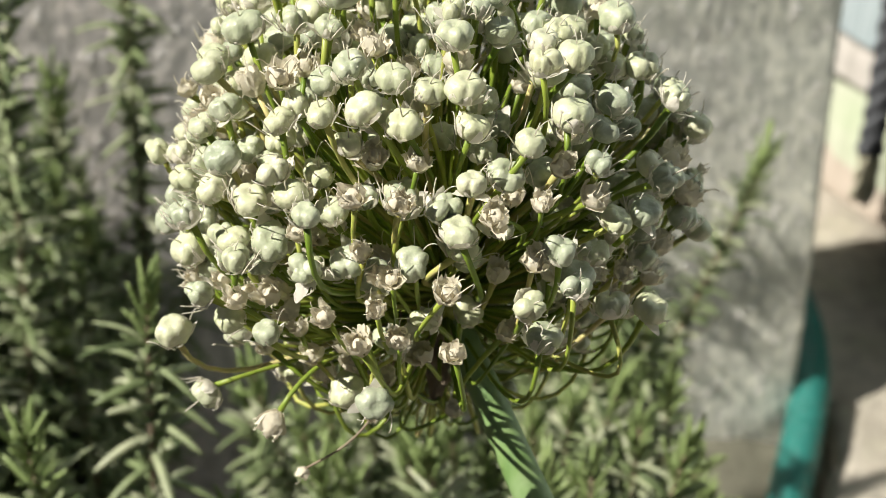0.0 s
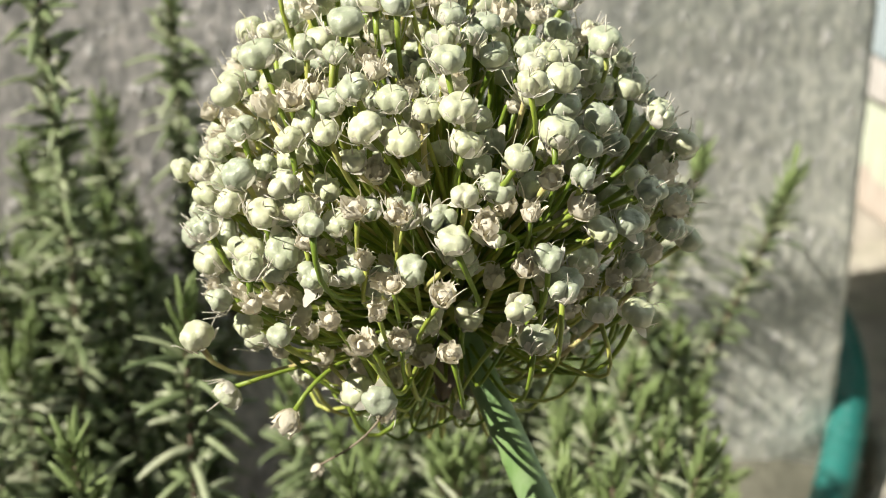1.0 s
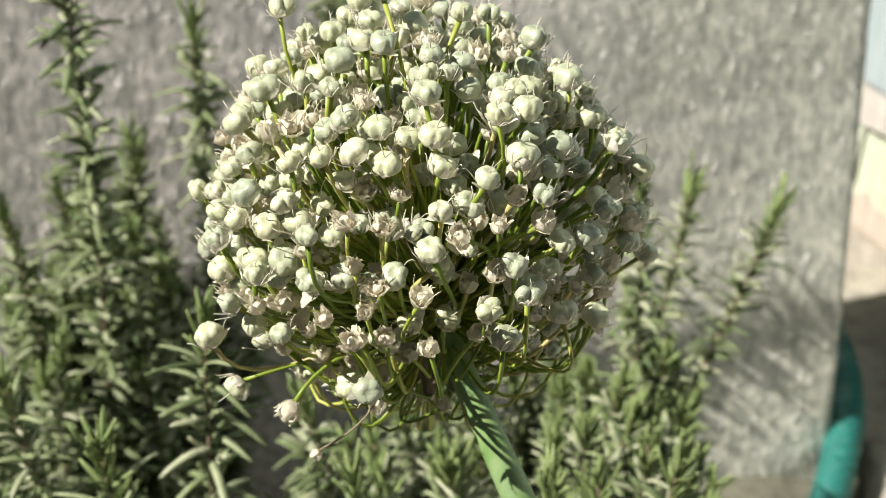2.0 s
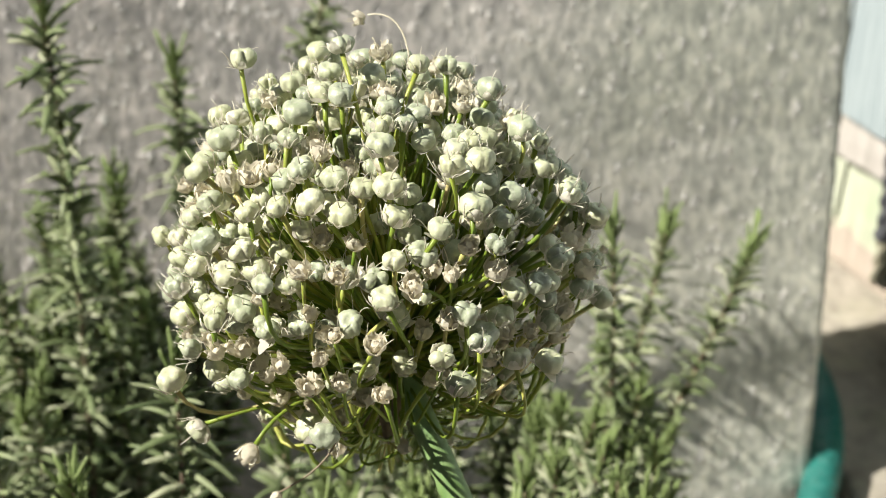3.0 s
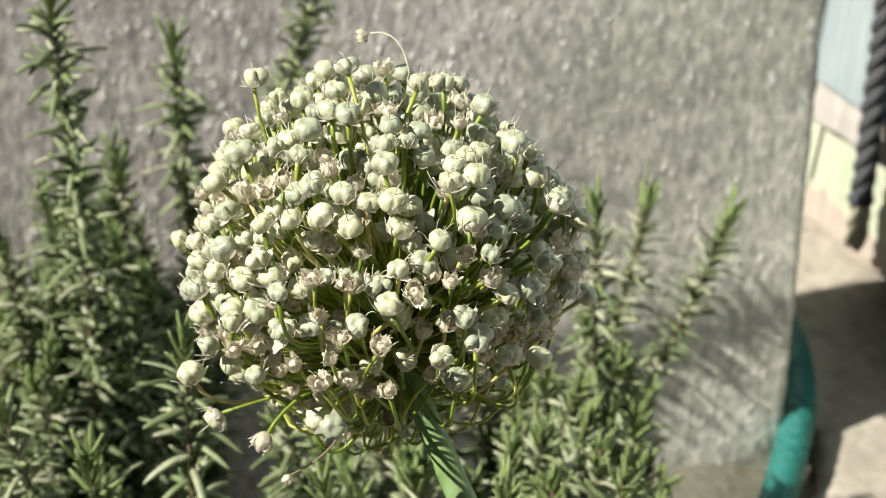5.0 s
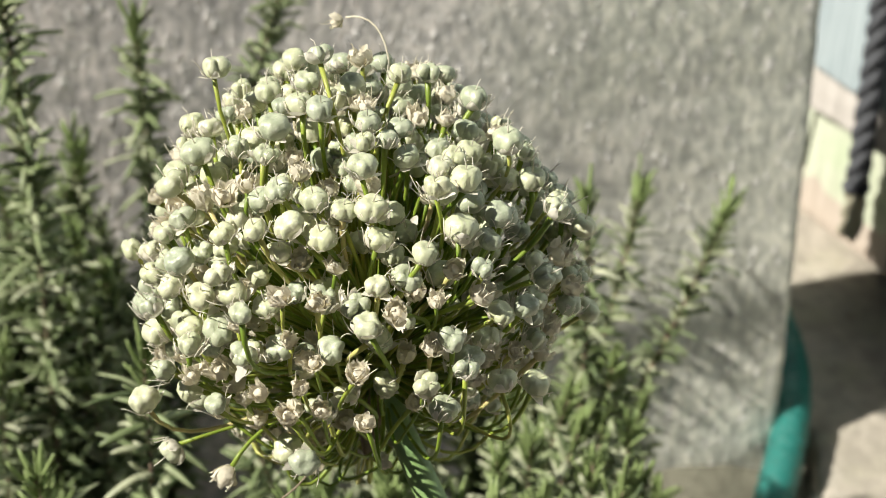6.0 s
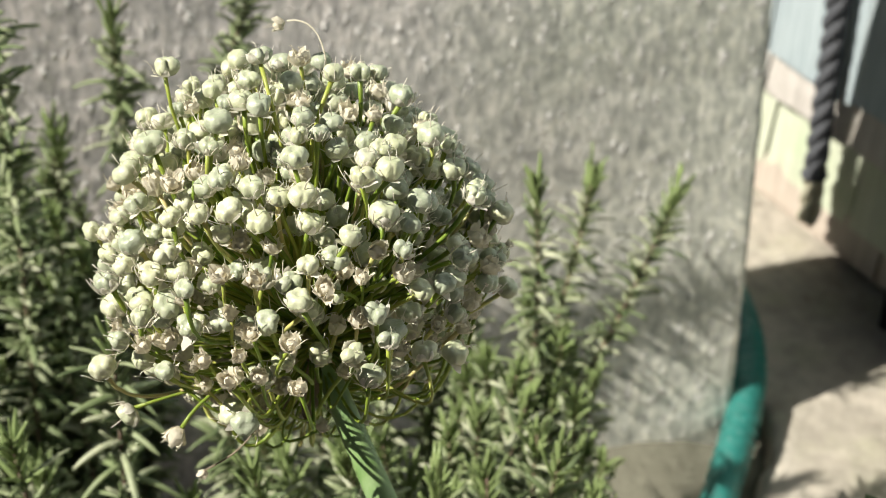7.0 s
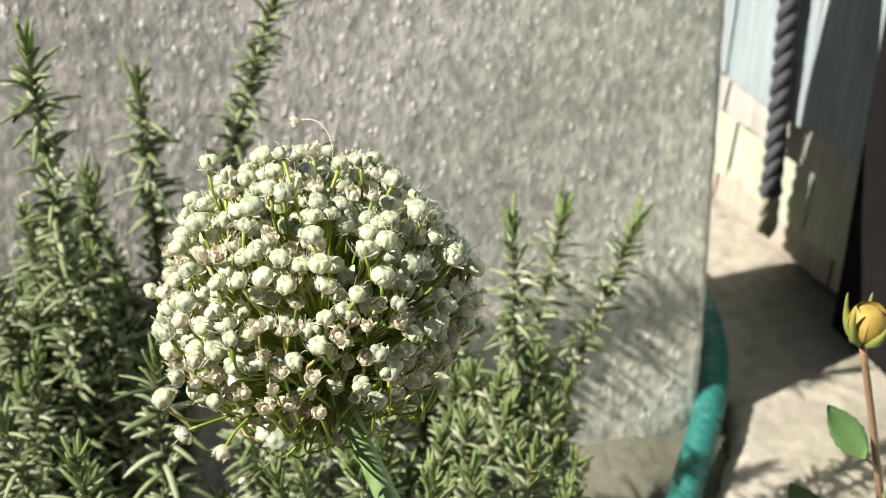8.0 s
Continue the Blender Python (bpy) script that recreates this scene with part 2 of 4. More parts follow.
# ---- building helpers ----


def thing(name, at, label, category, group="", kind=""):
    ob = new(name)
    ob.location = at
    ob.empty_display_size = 0.01
    return tagged(ob, label, category, group, kind)


def world_of(ob):
    m = ob.matrix_parent_inverse @ ob.matrix_basis
    return m if ob.parent is None else world_of(ob.parent) @ m


def mesh_of(name, verts, faces, material, smooth=True):
    me = bpy.data.meshes.new(name)
    me.from_pydata([tuple(v) for v in verts], [], faces)
    me.materials.append(material)
    me.polygons.foreach_set("use_smooth", [smooth] * len(me.polygons))
    me.update()
    return me


def place(name, me, parent, matrix=None, label=""):
    ob = new(name, me)
    if matrix is not None:
        ob.matrix_basis = matrix
    if parent is not None:
        ob.parent = parent
        ob.matrix_parent_inverse = world_of(parent).inverted()
    if label:
        tagged(ob, label)
    return ob


def part(name, bm, material, parent, label="", smooth=True):
    me = bpy.data.meshes.new(name)
    bm.to_mesh(me)
    bm.free()
    me.materials.append(material)
    me.polygons.foreach_set("use_smooth", [smooth] * len(me.polygons))
    return place(name, me, parent, None, label)


def tube(points, radii, sides=6, close=True):
    """Verts and faces of a round tube along points."""
    pts = [Vector(p) for p in points]
    verts, faces = [], []
    side = None
    for i, p in enumerate(pts):
        ahead = (pts[min(i + 1, len(pts) - 1)] - pts[max(i - 1, 0)]).normalized()
        if side is None:
            side = ahead.orthogonal().normalized()
        side = (side - ahead * side.dot(ahead)).normalized()
        other = ahead.cross(side)
        r = radii[i] if isinstance(radii, (list, tuple)) else radii
        for k in range(sides):
            a = 2 * math.pi * k / sides
            verts.append(p + (side * math.cos(a) + other * math.sin(a)) * r)
    for i in range(len(pts) - 1):
        for k in range(sides):
            a, b = i * sides + k, i * sides + (k + 1) % sides
            faces.append((a, b, b + sides, a + sides))
    if close:
        faces.append(tuple(reversed(range(sides))))
        faces.append(tuple(range((len(pts) - 1) * sides, len(pts) * sides)))
    return verts, faces


def bezier(a, b, c, d, n):
    out = []
    for i in range(n + 1):
        t = i / n
        out.append(a * (1 - t) ** 3 + b * (3 * t * (1 - t) ** 2) + c * (3 * t * t * (1 - t)) + d * t ** 3)
    return out


def join(pieces):
    """One list of verts and faces out of many."""
    verts, faces = [], []
    for v, f in pieces:
        base = len(verts)
        verts.extend(v)
        faces.extend(tuple(i + base for i in q) for q in f)
    return verts, faces


def moved(piece, m):
    return [m @ Vector(v) for v in piece[0]], piece[1]


def along(direction, spin=0.0):
    """A turn that carries +z onto direction."""
    return Vector(direction).to_track_quat("Z", "Y").to_matrix().to_4x4() @ Matrix.Rotation(spin, 4, "Z")


# ---- the ground ----


def bed_z(x, y):
    """The soil bed rises towards the stucco wall and lies lowest where the onion stands."""
    rise = max(0.0, min(1.0, (y - 0.07) / 0.20)) * max(0.0, min(1.0, (0.62 - y) / 0.2)) * max(0.0, min(1.0, (0.8 - abs(x)) / 0.3))
    rise *= (1.0 - 0.22 * max(0.0, min(1.0, (x - 0.150) / 0.015))) * max(0.0, min(1.0, (0.200 - x) / 0.014))
    return GROUND_Z + 0.052 * rise * (0.75 + 0.25 * max(0.0, min(1.0, (x + 0.1) / 0.2)))


def build_ground():
    """Soil, fine where it is seen, reaching to the horizon."""
    xs = [-300, -40, -6, -1.5] + [-0.7 + 0.02 * i for i in range(71)] + [1.5, 6, 40, 300]
    ys = [-300, -40, -6, -1.5] + [-0.7 + 0.02 * i for i in range(71)] + [1.5, 6, 40, 300]
    verts = []
    for y in ys:
        for x in xs:
            near = 1.0 if abs(x) < 0.8 and abs(y) < 0.8 else 0.0
            verts.append((x, y, bed_z(x, y) + near * 0.005 * noise.noise((x * 22, y * 22, 0)) + near * 0.002 * noise.noise((x * 70, y * 70, 3))))
    w = len(xs)
    faces = [(j * w + i, j * w + i + 1, (j + 1) * w + i + 1, (j + 1) * w + i) for j in range(len(ys) - 1) for i in range(w - 1)]
    tagged(new("ground", mesh_of("ground", verts, faces, SOIL)), "dark dry garden soil under the plants", "ground", kind="structure")


def pave_edge(y):
    """The ragged left rim of the concrete."""
    base = 0.176 if y > 0.272 else 0.176 + max(-0.006, (y - 0.272) * 0.5) + (y - 0.272) * 0.22
    if y > 0.30:
        base -= min((y - 0.30) * 1.6, 0.05)
    return base + 0.0035 * noise.noise((y * 90, 1.7, 0)) + 0.0016 * noise.noise((y * 300, 4.1, 0))


def build_pavement():
    """A worn concrete slab with a broken rim."""
    ys = [-0.60 + 0.02 * i for i in range(38)] + [0.16 + 0.002 * i for i in range(171)] + [0.52 + 0.06 * i for i in range(20)]
    cols = [0.0, 0.0006, 0.0015, 0.003, 0.005] + [0.008 + 0.003 * i for i in range(50)] + [0.18, 0.24, 0.34, 0.6, 1.2]
    drop = [-0.050, -0.012, -0.004, -0.0012, -0.0003]
    verts = []
    for y in ys:
        for k, c in enumerate(cols):
            x = pave_edge(y) + c
            z = PAVE_Z - 0.075 * max(0.0, 0.39 - max(y, 0.2)) + (drop[k] if k < len(drop) else 0.0)
            z += 0.0016 * noise.noise((x * 35, y * 35, 2)) + 0.0006 * noise.noise((x * 160, y * 160, 5))
            if y < 0.279 and k >= len(drop):
                z += 0.0012 * max(0.0, min(1.0, (0.279 - y) / 0.004)) * (0.6 + 0.6 * noise.noise((x * 60, y * 60, 8)))
            verts.append((x, y, z))
    w = len(cols)
    faces = [(j * w + i, j * w + i + 1, (j + 1) * w + i + 1, (j + 1) * w + i) for j in range(len(ys) - 1) for i in range(w - 1)]
    tagged(new("pavement", mesh_of("pavement", verts, faces, CONCRETE)), "worn pale concrete paving with dark stains and a ragged edge", "pavement", kind="structure")


# The stucco wall's face: y = 0.258 x + 0.190 z + 0.2485, a little hollow, bellied out a little at the foot of its free end
def wall_foot(z):
    return max(0.0, min(1.0, (0.15 - z) / 0.15))


def wall_lean(z):
    return 0.12 * max(0.0, z - 0.22) ** 2


def wall_swell(x, z):
    """A broad swell added to the face so that raking sun leaves a darker patch."""
    return 0.0044 * math.exp(-((z - 0.165) / 0.055) ** 2 - ((x - 0.055) / 0.065) ** 2)


def wall_y(x, z):
    return 0.258 * x + 0.190 * z + 0.2485 + 0.16 * (min(z, 0.22) - 0.22) ** 2 + wall_lean(z) - wall_swell(x, z) - 0.015 * wall_foot(z) * max(0.0, min(1.0, x / 0.15))


WALL_RIGHT, WALL_DEEP = 0.1600, 0.024


def build_stucco_wall():
    """A thick stuccoed slab with lumpy relief on its face and a rounded free end."""
    step = 0.0025
    nx, nz = 250, 137
    verts, faces = [], []
    zs = [-0.07 + step * j for j in range(nz)] + [0.285, 0.30]
    xs = [-2.2, -1.2, -0.75] + [WALL_RIGHT - step * (nx - i) for i in range(nx + 1)]
    # the end turns the corner over a small radius
    turn = [(0.0015, 0.0006), (0.0026, 0.0020), (0.0030, 0.0040), (0.0030, 0.008), (0.0030, 0.022), (0.0030, WALL_DEEP)]
    for z in zs:
        for x in xs:
            lump = 0.0002 * noise.noise((x * 130, 0.3, z * 62)) + 0.0002 * noise.noise((x * 190, 1.3, z * 90)) + 0.0004 * noise.noise((x * 24, 2.3, z * 20))
            verts.append((x - 0.003 * wall_foot(z) * max(0.0, min(1.0, (x - 0.05) / 0.11)), wall_y(x, z) - lump, z))
        for dx, dy in turn:
            verts.append((WALL_RIGHT - 0.003 * wall_foot(z) + dx + 0.0006 * noise.noise((z * 90, dy * 40, 0)), wall_y(WALL_RIGHT, z) + dy - (wall_lean(z) if dy > 0.01 else 0.0), z))
        verts.append((-2.2, wall_y(-2.2, z) + WALL_DEEP - wall_lean(z), z))
    w = len(xs) + len(turn) + 1
    for j in range(len(zs) - 1):
        for i in range(w):
            k = (i + 1) % w
            faces.append((j * w + i, j * w + k, (j + 1) * w + k, (j + 1) * w + i))
    faces.append(tuple((len(zs) - 1) * w + i for i in range(w)))
    ob = new("wall_north", mesh_of("wall_north", verts, faces, PLASTER))
    tagged(ob, "rough grey-beige stuccoed garden wall, lit by raking sun", "wall", kind="structure")


# ---- the shingled wall ----
SHAKE_FOOT, SHAKE_RUN, SHAKE_OUT = Vector((0.195, 0.477, 0.0)), Vector((0.4512, -0.8924, 0.0)), Vector((-0.8924, -0.4512, 0.0))


def shake_frame(a, out, z):
    return SHAKE_FOOT + SHAKE_RUN * a + SHAKE_OUT * out + Vector((0, 0, z))


def build_shingled_wall():
    core = []
    for a in (-0.5, 1.2):
        for out in (0.0, -0.10):
            for z in (GROUND_Z, 2.5):
                core.append(shake_frame(a, out - 0.018, z))
    faces = [(0, 1, 5, 4), (2, 6, 7, 3), (0, 2, 3, 1), (4, 5, 7, 6), (1, 3, 7, 5), (0, 4, 6, 2)]
    wall = new("wall_east", mesh_of("wall_east", core, faces, BACKING, False))
    tagged(wall, "weathered wall of overlapping wooden shakes beside the paving", "wall", kind="structure")
    r = random.Random(21)

    def board(name, a0, a1, z0, z1, out0, out1, thick, mat):
        """One split shake, thicker and further out at its butt."""
        verts, faces = [], []
        n, m = 7, 6
        for back in (0, 1):
            for j in range(m):
                v = j / (m - 1)
                for i in range(n):
                    u = i / (n - 1)
                    a = a0 + (a1 - a0) * u + 0.0008 * noise.noise((z0 * 50 + v * 3, a0 * 70, 1))
                    z = z0 + (z1 - z0) * v + (0.0012 * noise.noise((a * 160, z0 * 40, 2)) if j == 0 else 0)
                    rib = 0.0009 * noise.noise((a * 210, z * 9, a0 * 31))
                    out = out0 + (out1 - out0) * v + rib - back * (thick * (1 - 0.6 * v))
                    edge = 0.0010 if i in (0, n - 1) or j == 0 else 0.0
                    verts.append(shake_frame(a, out - (edge if not back else 0), z))
        q = n * m
        for j in range(m - 1):
            for i in range(n - 1):
                k = j * n + i
                faces.append((k, k + 1, k + n + 1, k + n))
                faces.append((q + k, q + k + n, q + k + n + 1, q + k + 1))
        rim = [i for i in range(n)] + [j * n + n - 1 for j in range(1, m)] + [(m - 1) * n + i for i in range(n - 2, -1, -1)] + [j * n for j in range(m - 2, 0, -1)]
        for s, e in zip(rim, rim[1:] + rim[:1]):
            faces.append((s, q + s, q + e, e))
        place(name, mesh_of(name, verts, faces, mat, False), wall)

    def course(z0, z1, out0, out1, thick, mat, joint, wide, start, lower=0.0):
        a = start
        while a < 0.62:
            step = wide * r.uniform(0.82, 1.18) if a < -0.32 or a > 0.14 else joint
            board("shingle", a + 0.0010, a + step - 0.0010, z0 + r.uniform(-lower, lower), z1, out0 + r.uniform(-0.001, 0.001), out1, thick, mat)
            a += step

    # sill, then the courses from the ground up; joints stand near 0.018 and 0.082 m along the wall
    course(0.0035, 0.026, 0.001, -0.001, 0.012, SILL_WOOD, 0.10, 0.12, -0.29)
    course(0.0212, 0.074, 0.0005, -0.005, 0.008, MOSS_SHAKE, 0.0660, 0.066, 0.0185 - 0.066 * 5)
    course(0.0650, 0.118, 0.0055, -0.002, 0.009, PALE_SHAKE, 0.0640, 0.064, 0.0160 - 0.064 * 5)
    course(0.0905, 0.30, 0.0100, -0.001, 0.010, BLUE_SHAKE, 0.0632, 0.063, 0.0188 - 0.0632 * 5, 0.002)
    course(0.28, 0.52, 0.022, 0.006, 0.010, BLUE_SHAKE, 0.07, 0.07, -0.30, 0.002)
    for k in range(9):
        course(0.50 + 0.22 * k, 0.76 + 0.22 * k, 0.024, 0.008, 0.010, BLUE_SHAKE, 0.07, 0.07, -0.30 + 0.013 * (k % 3), 0.002)


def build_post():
    """A near-black square post at the end of the shingles."""
    post = thing("post", tuple(shake_frame(0.16, 0.0, PAVE_Z)), "near-black timber post standing against the shingled wall", "post")
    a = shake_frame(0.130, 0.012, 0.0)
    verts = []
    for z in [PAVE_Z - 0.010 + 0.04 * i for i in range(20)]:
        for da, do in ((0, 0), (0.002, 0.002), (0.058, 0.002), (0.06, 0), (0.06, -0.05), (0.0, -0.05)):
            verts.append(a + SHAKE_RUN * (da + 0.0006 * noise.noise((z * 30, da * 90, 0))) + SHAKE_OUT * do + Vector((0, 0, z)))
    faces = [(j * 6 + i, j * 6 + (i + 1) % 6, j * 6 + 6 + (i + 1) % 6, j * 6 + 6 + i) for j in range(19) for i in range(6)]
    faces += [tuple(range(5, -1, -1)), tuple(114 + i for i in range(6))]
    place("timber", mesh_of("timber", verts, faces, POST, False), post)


# ---- rope and hose ----


def build_rope():
    """A three-strand laid rope hanging beside the shakes, its last stretch faded and frayed."""
    foot, top = Vector((0.2146, 0.4026, 0.0222)), Vector((0.2011, 0.4319, 0.651))
    rope = thing("rope", foot, "thick dark twisted rope with a frayed end, hanging by the shakes", "rope")
    pitch, rad = 0.030, 0.0028

    def centre(s):
        return foot.lerp(top, s) + Vector((0.001 * math.sin(s * 7.0), 0.001 * math.sin(s * 6.0), 0))

    def strand(name, s0, s1, phase, thick, mat, label, loose=0.0):
        pts, n = [], max(10, int((s1 - s0) * 260))
        for i in range(n + 1):
            s = s0 + (s1 - s0) * i / n
            a = 2 * math.pi * s * 0.62 / pitch + phase
            open_up = 1.0 + loose * (1 - (s - s0) / (s1 - s0))
            pts.append(centre(s) + Vector((math.cos(a), math.sin(a), 0)) * rad * open_up)
        v, f = tube(pts, thick, 8)
        place(name, mesh_of(name, v, f, mat), rope, None, label)

    for k in range(3):
        strand("strand", 0.040, 1.0, k * 2.094, 0.0031, ROPE, "")
    for k in range(3):
        strand("frayed_end", 0.002, 0.042, k * 2.094, 0.0027, FRAY, "pale frayed rope end", 0.25)
    ring = [centre(0.043) + Vector((math.cos(a), math.sin(a), 0)) * 0.0056 for a in [i * 2 * math.pi / 16 for i in range(17)]]
    v, f = tube(ring, 0.0011, 6)
    place("whipping", mesh_of("whipping", v, f, ROPE), rope, None, "dark cord whipping round the rope")


def build_hose():
    """The garden hose that comes round the free end of the stucco wall."""
    way = [(0.120, 0.455, 0.007), (0.150, 0.425, 0.007), (0.1690, 0.385, 0.007), (0.1735, 0.350, 0.007), (0.1732, 0.322, 0.006),
           (0.1685, 0.295, 0.004), (0.1600, 0.268, 0.001), (0.1490, 0.240, -0.004), (0.135, 0.205, -0.014), (0.118, 0.165, -0.028), (0.10, 0.11, -0.042), (0.09, 0.0, -0.047), (0.10, -0.2, -0.048)]
    ps = [Vector(p) for p in way]
    pts = []
    for i in range(len(ps) - 1):
        p0, p1, p2, p3 = ps[max(i - 1, 0)], ps[i], ps[i + 1], ps[min(i + 2, len(ps) - 1)]
        for k in range(8):
            t = k / 8
            pts.append(0.5 * (2 * p1 + (p2 - p0) * t + (2 * p0 - 5 * p1 + 4 * p2 - p3) * t * t + (3 * p1 - p0 - 3 * p2 + p3) * t ** 3))
    v, f = tube(pts, [0.0076 + 0.0002 * math.sin(i * 0.9) for i in range(len(pts))], 20)
    ob = new("garden_hose", mesh_of("garden_hose", v, f, HOSE))
    tagged(ob, "teal green garden hose lying round the wall's end", "hose")
    # the braid shows through as two raised spirals, wound against each other
    for turn in (1, -1):
        for start in (0.0, 2.094, 4.189):
            spiral, a = [], start
            for p, q in zip(pts[20:76], pts[21:77]):
                ahead = (q - p).normalized()
                side = ahead.cross(Vector((0, 0, 1))).normalized()
                for k in range(6):
                    spiral.append(p.lerp(q, k / 6) + (side * math.cos(a) + side.cross(ahead) * math.sin(a)) * 0.0074)
                    a += turn * (q - p).length / 6 * 2 * math.pi / 0.021
            v, f = tube(spiral, 0.0006, 5)
            place("braid_rib", mesh_of("braid_rib", v, f, HOSE), ob)


# ---- the onion head ----
HEAD = Vector((0.003, 0.004, 0.278))
STEM_WAY = Vector((0.012, -0.033, -0.024)).normalized()
CORE = Vector((0.0054, -0.0036, 0.2645))          # where all the stalks spring from


def capsule_piece(r, seed, dents=0.10, squat=0.92):
    """A seed capsule of three swollen carpels, its foot at the origin and its dimpled tip up."""
    n, m = 36, 13
    verts, faces = [(0, 0, 0)], []
    swell = [1.0 + 0.5 * dents * math.sin(seed * 5.1 + 2.3 * k) for k in range(3)]
    for j in range(1, m):
        th = math.pi * j / m
        deep = math.sin(th) ** 0.6 * (0.55 + 0.45 * j / m)
        for i in range(n):
            ph = 2 * math.pi * i / n
            third = (ph / (2 * math.pi / 3)) % 1.0
            lobe = swell[int(ph / (2 * math.pi / 3)) % 3] * (math.sin(math.pi * third) ** 2)
            lobe += swell[0] * (1 - math.sin(math.pi * third) ** 2)
            suture = min(third, 1 - third)
            lobe -= deep * dents * (0.62 * math.exp(-(suture / 0.085) ** 2) + 0.22 * math.exp(-((third - 0.5) / 0.06) ** 2))
            wob = 0.15 * noise.noise((math.sin(th) * math.cos(ph) * 1.3 + seed, math.sin(th) * math.sin(ph) * 1.3, math.cos(th) * 1.3))
            wob += 0.035 * noise.noise((math.sin(th) * math.cos(ph) * 4 + seed, math.sin(th) * math.sin(ph) * 4, math.cos(th) * 4))
            k = r * (lobe + wob) * math.sin(th) ** 0.9
            z = squat * r * (1 - math.cos(th)) + r * 0.04
            z -= r * (0.10 + 0.5 * dents) * math.exp(-(k / (0.42 * r)) ** 2) if th > 1.6 else 0.0
            verts.append((k * math.cos(ph), k * math.sin(ph), z))
    verts.append((0, 0, squat * r * 2 - r * (0.10 + 0.55 * dents)))
    for i in range(n):
        faces.append((0, 1 + (i + 1) % n, 1 + i))
        faces.append((len(verts) - 1, 1 + (m - 2) * n + i, 1 + (m - 2) * n + (i + 1) % n))
    for j in range(m - 2):
        for i in range(n):
            a, b = 1 + j * n + i, 1 + j * n + (i + 1) % n
            faces.append((a, b, b + n, a + n))
    return verts, faces


def sheet(rows, cols, at):
    """A grid of points at(u, v), u across from -0.5 to 0.5 and v up from 0 to 1."""
    verts = [at(i / (cols - 1) - 0.5, j / (rows - 1)) for j in range(rows) for i in range(cols)]
    return verts, [(j * cols + i, j * cols + i + 1, j * cols + i + cols + 1, j * cols + i + cols) for j in range(rows - 1) for i in range(cols - 1)]


def thread_piece(r, rnd, ph, foot, tall, flare):
    """One withered filament that stands up beside the capsule and curls at its end."""
    e = Vector((math.cos(ph), math.sin(ph), 0))
    w = Vector((-e.y, e.x, 0)) * rnd.uniform(-0.5, 0.5)
    line = bezier(e * r * foot + Vector((0, 0, r * 0.3)), e * r * (foot + 0.35) + Vector((0, 0, r * 0.45 * tall)),
                  (e * (foot + 0.25 + flare) + w + Vector((0, 0, tall))) * r, (e * (foot + 0.1 + 1.5 * flare) + w * 2 + Vector((0, 0, tall * rnd.uniform(0.75, 1.15)))) * r, 6)
    return tube(line, [r * 0.055, r * 0.05, r * 0.045, r * 0.04, r * 0.038, r * 0.034, r * 0.02], 4)


def tepal_piece(r, rnd, ragged, reach):
    """Withered papery tepals crumpled round the capsule's foot, their threads and the old style."""
    pieces = []
    for k in range(6):
        if rnd.random() < 0.15:
            continue
        ph = k * math.pi / 3 + rnd.uniform(-0.3, 0.3)
        long, wide = reach * rnd.uniform(0.6, 1.25), r * rnd.uniform(0.26, 0.55)
        flare = ragged * rnd.choice((0.0, 0.1, 0.25, 0.5, 1.0)) * rnd.uniform(0.6, 1.2)
        salt = rnd.uniform(0, 50)

        def at(u, v):
            th = 0.5 + v * 1.15 * long
            crease = 0.16 * (0.3 + v) * noise.noise((u * 5 + salt, v * 3.5, 0.7)) + 0.05 * noise.noise((u * 14 + salt, v * 9, 3.1))
            out = r * (1.06 * math.sin(min(th, 1.7)) + flare * v * v + crease)
            z = r * (0.86 * (1 - math.cos(th)) - 0.35 * flare * v * v + 0.5 * crease)
            across = u * 2 * wide * math.sin(math.pi * (0.2 + 0.74 * v)) ** 0.7 * (1 + 0.35 * noise.noise((salt, v * 6, u * 2)))
            out -= abs(u) * wide * 0.5
            return (out * math.cos(ph) - across * math.sin(ph), out * math.sin(ph) + across * math.cos(ph), z)

        pieces.append(sheet(6, 5, at))
    for k in range(rnd.randrange(3, 6)):
        pieces.append(thread_piece(r, rnd, rnd.uniform(0, 6.28), 0.92, rnd.uniform(0.9, 1.9), rnd.uniform(-0.1, 0.55) * (0.5 + ragged)))
    if rnd.random() < 0.55:
        b = Vector((rnd.uniform(-0.4, 0.4), rnd.uniform(-0.4, 0.4), 0)) * r
        pieces.append(tube([Vector((0, 0, r * 1.4)), Vector((0, 0, r * 2.0)) + b * 0.3, Vector((0, 0, r * rnd.uniform(2.2, 2.8))) + b], [r * 0.055, r * 0.045, r * 0.03], 4))
    return join(pieces)


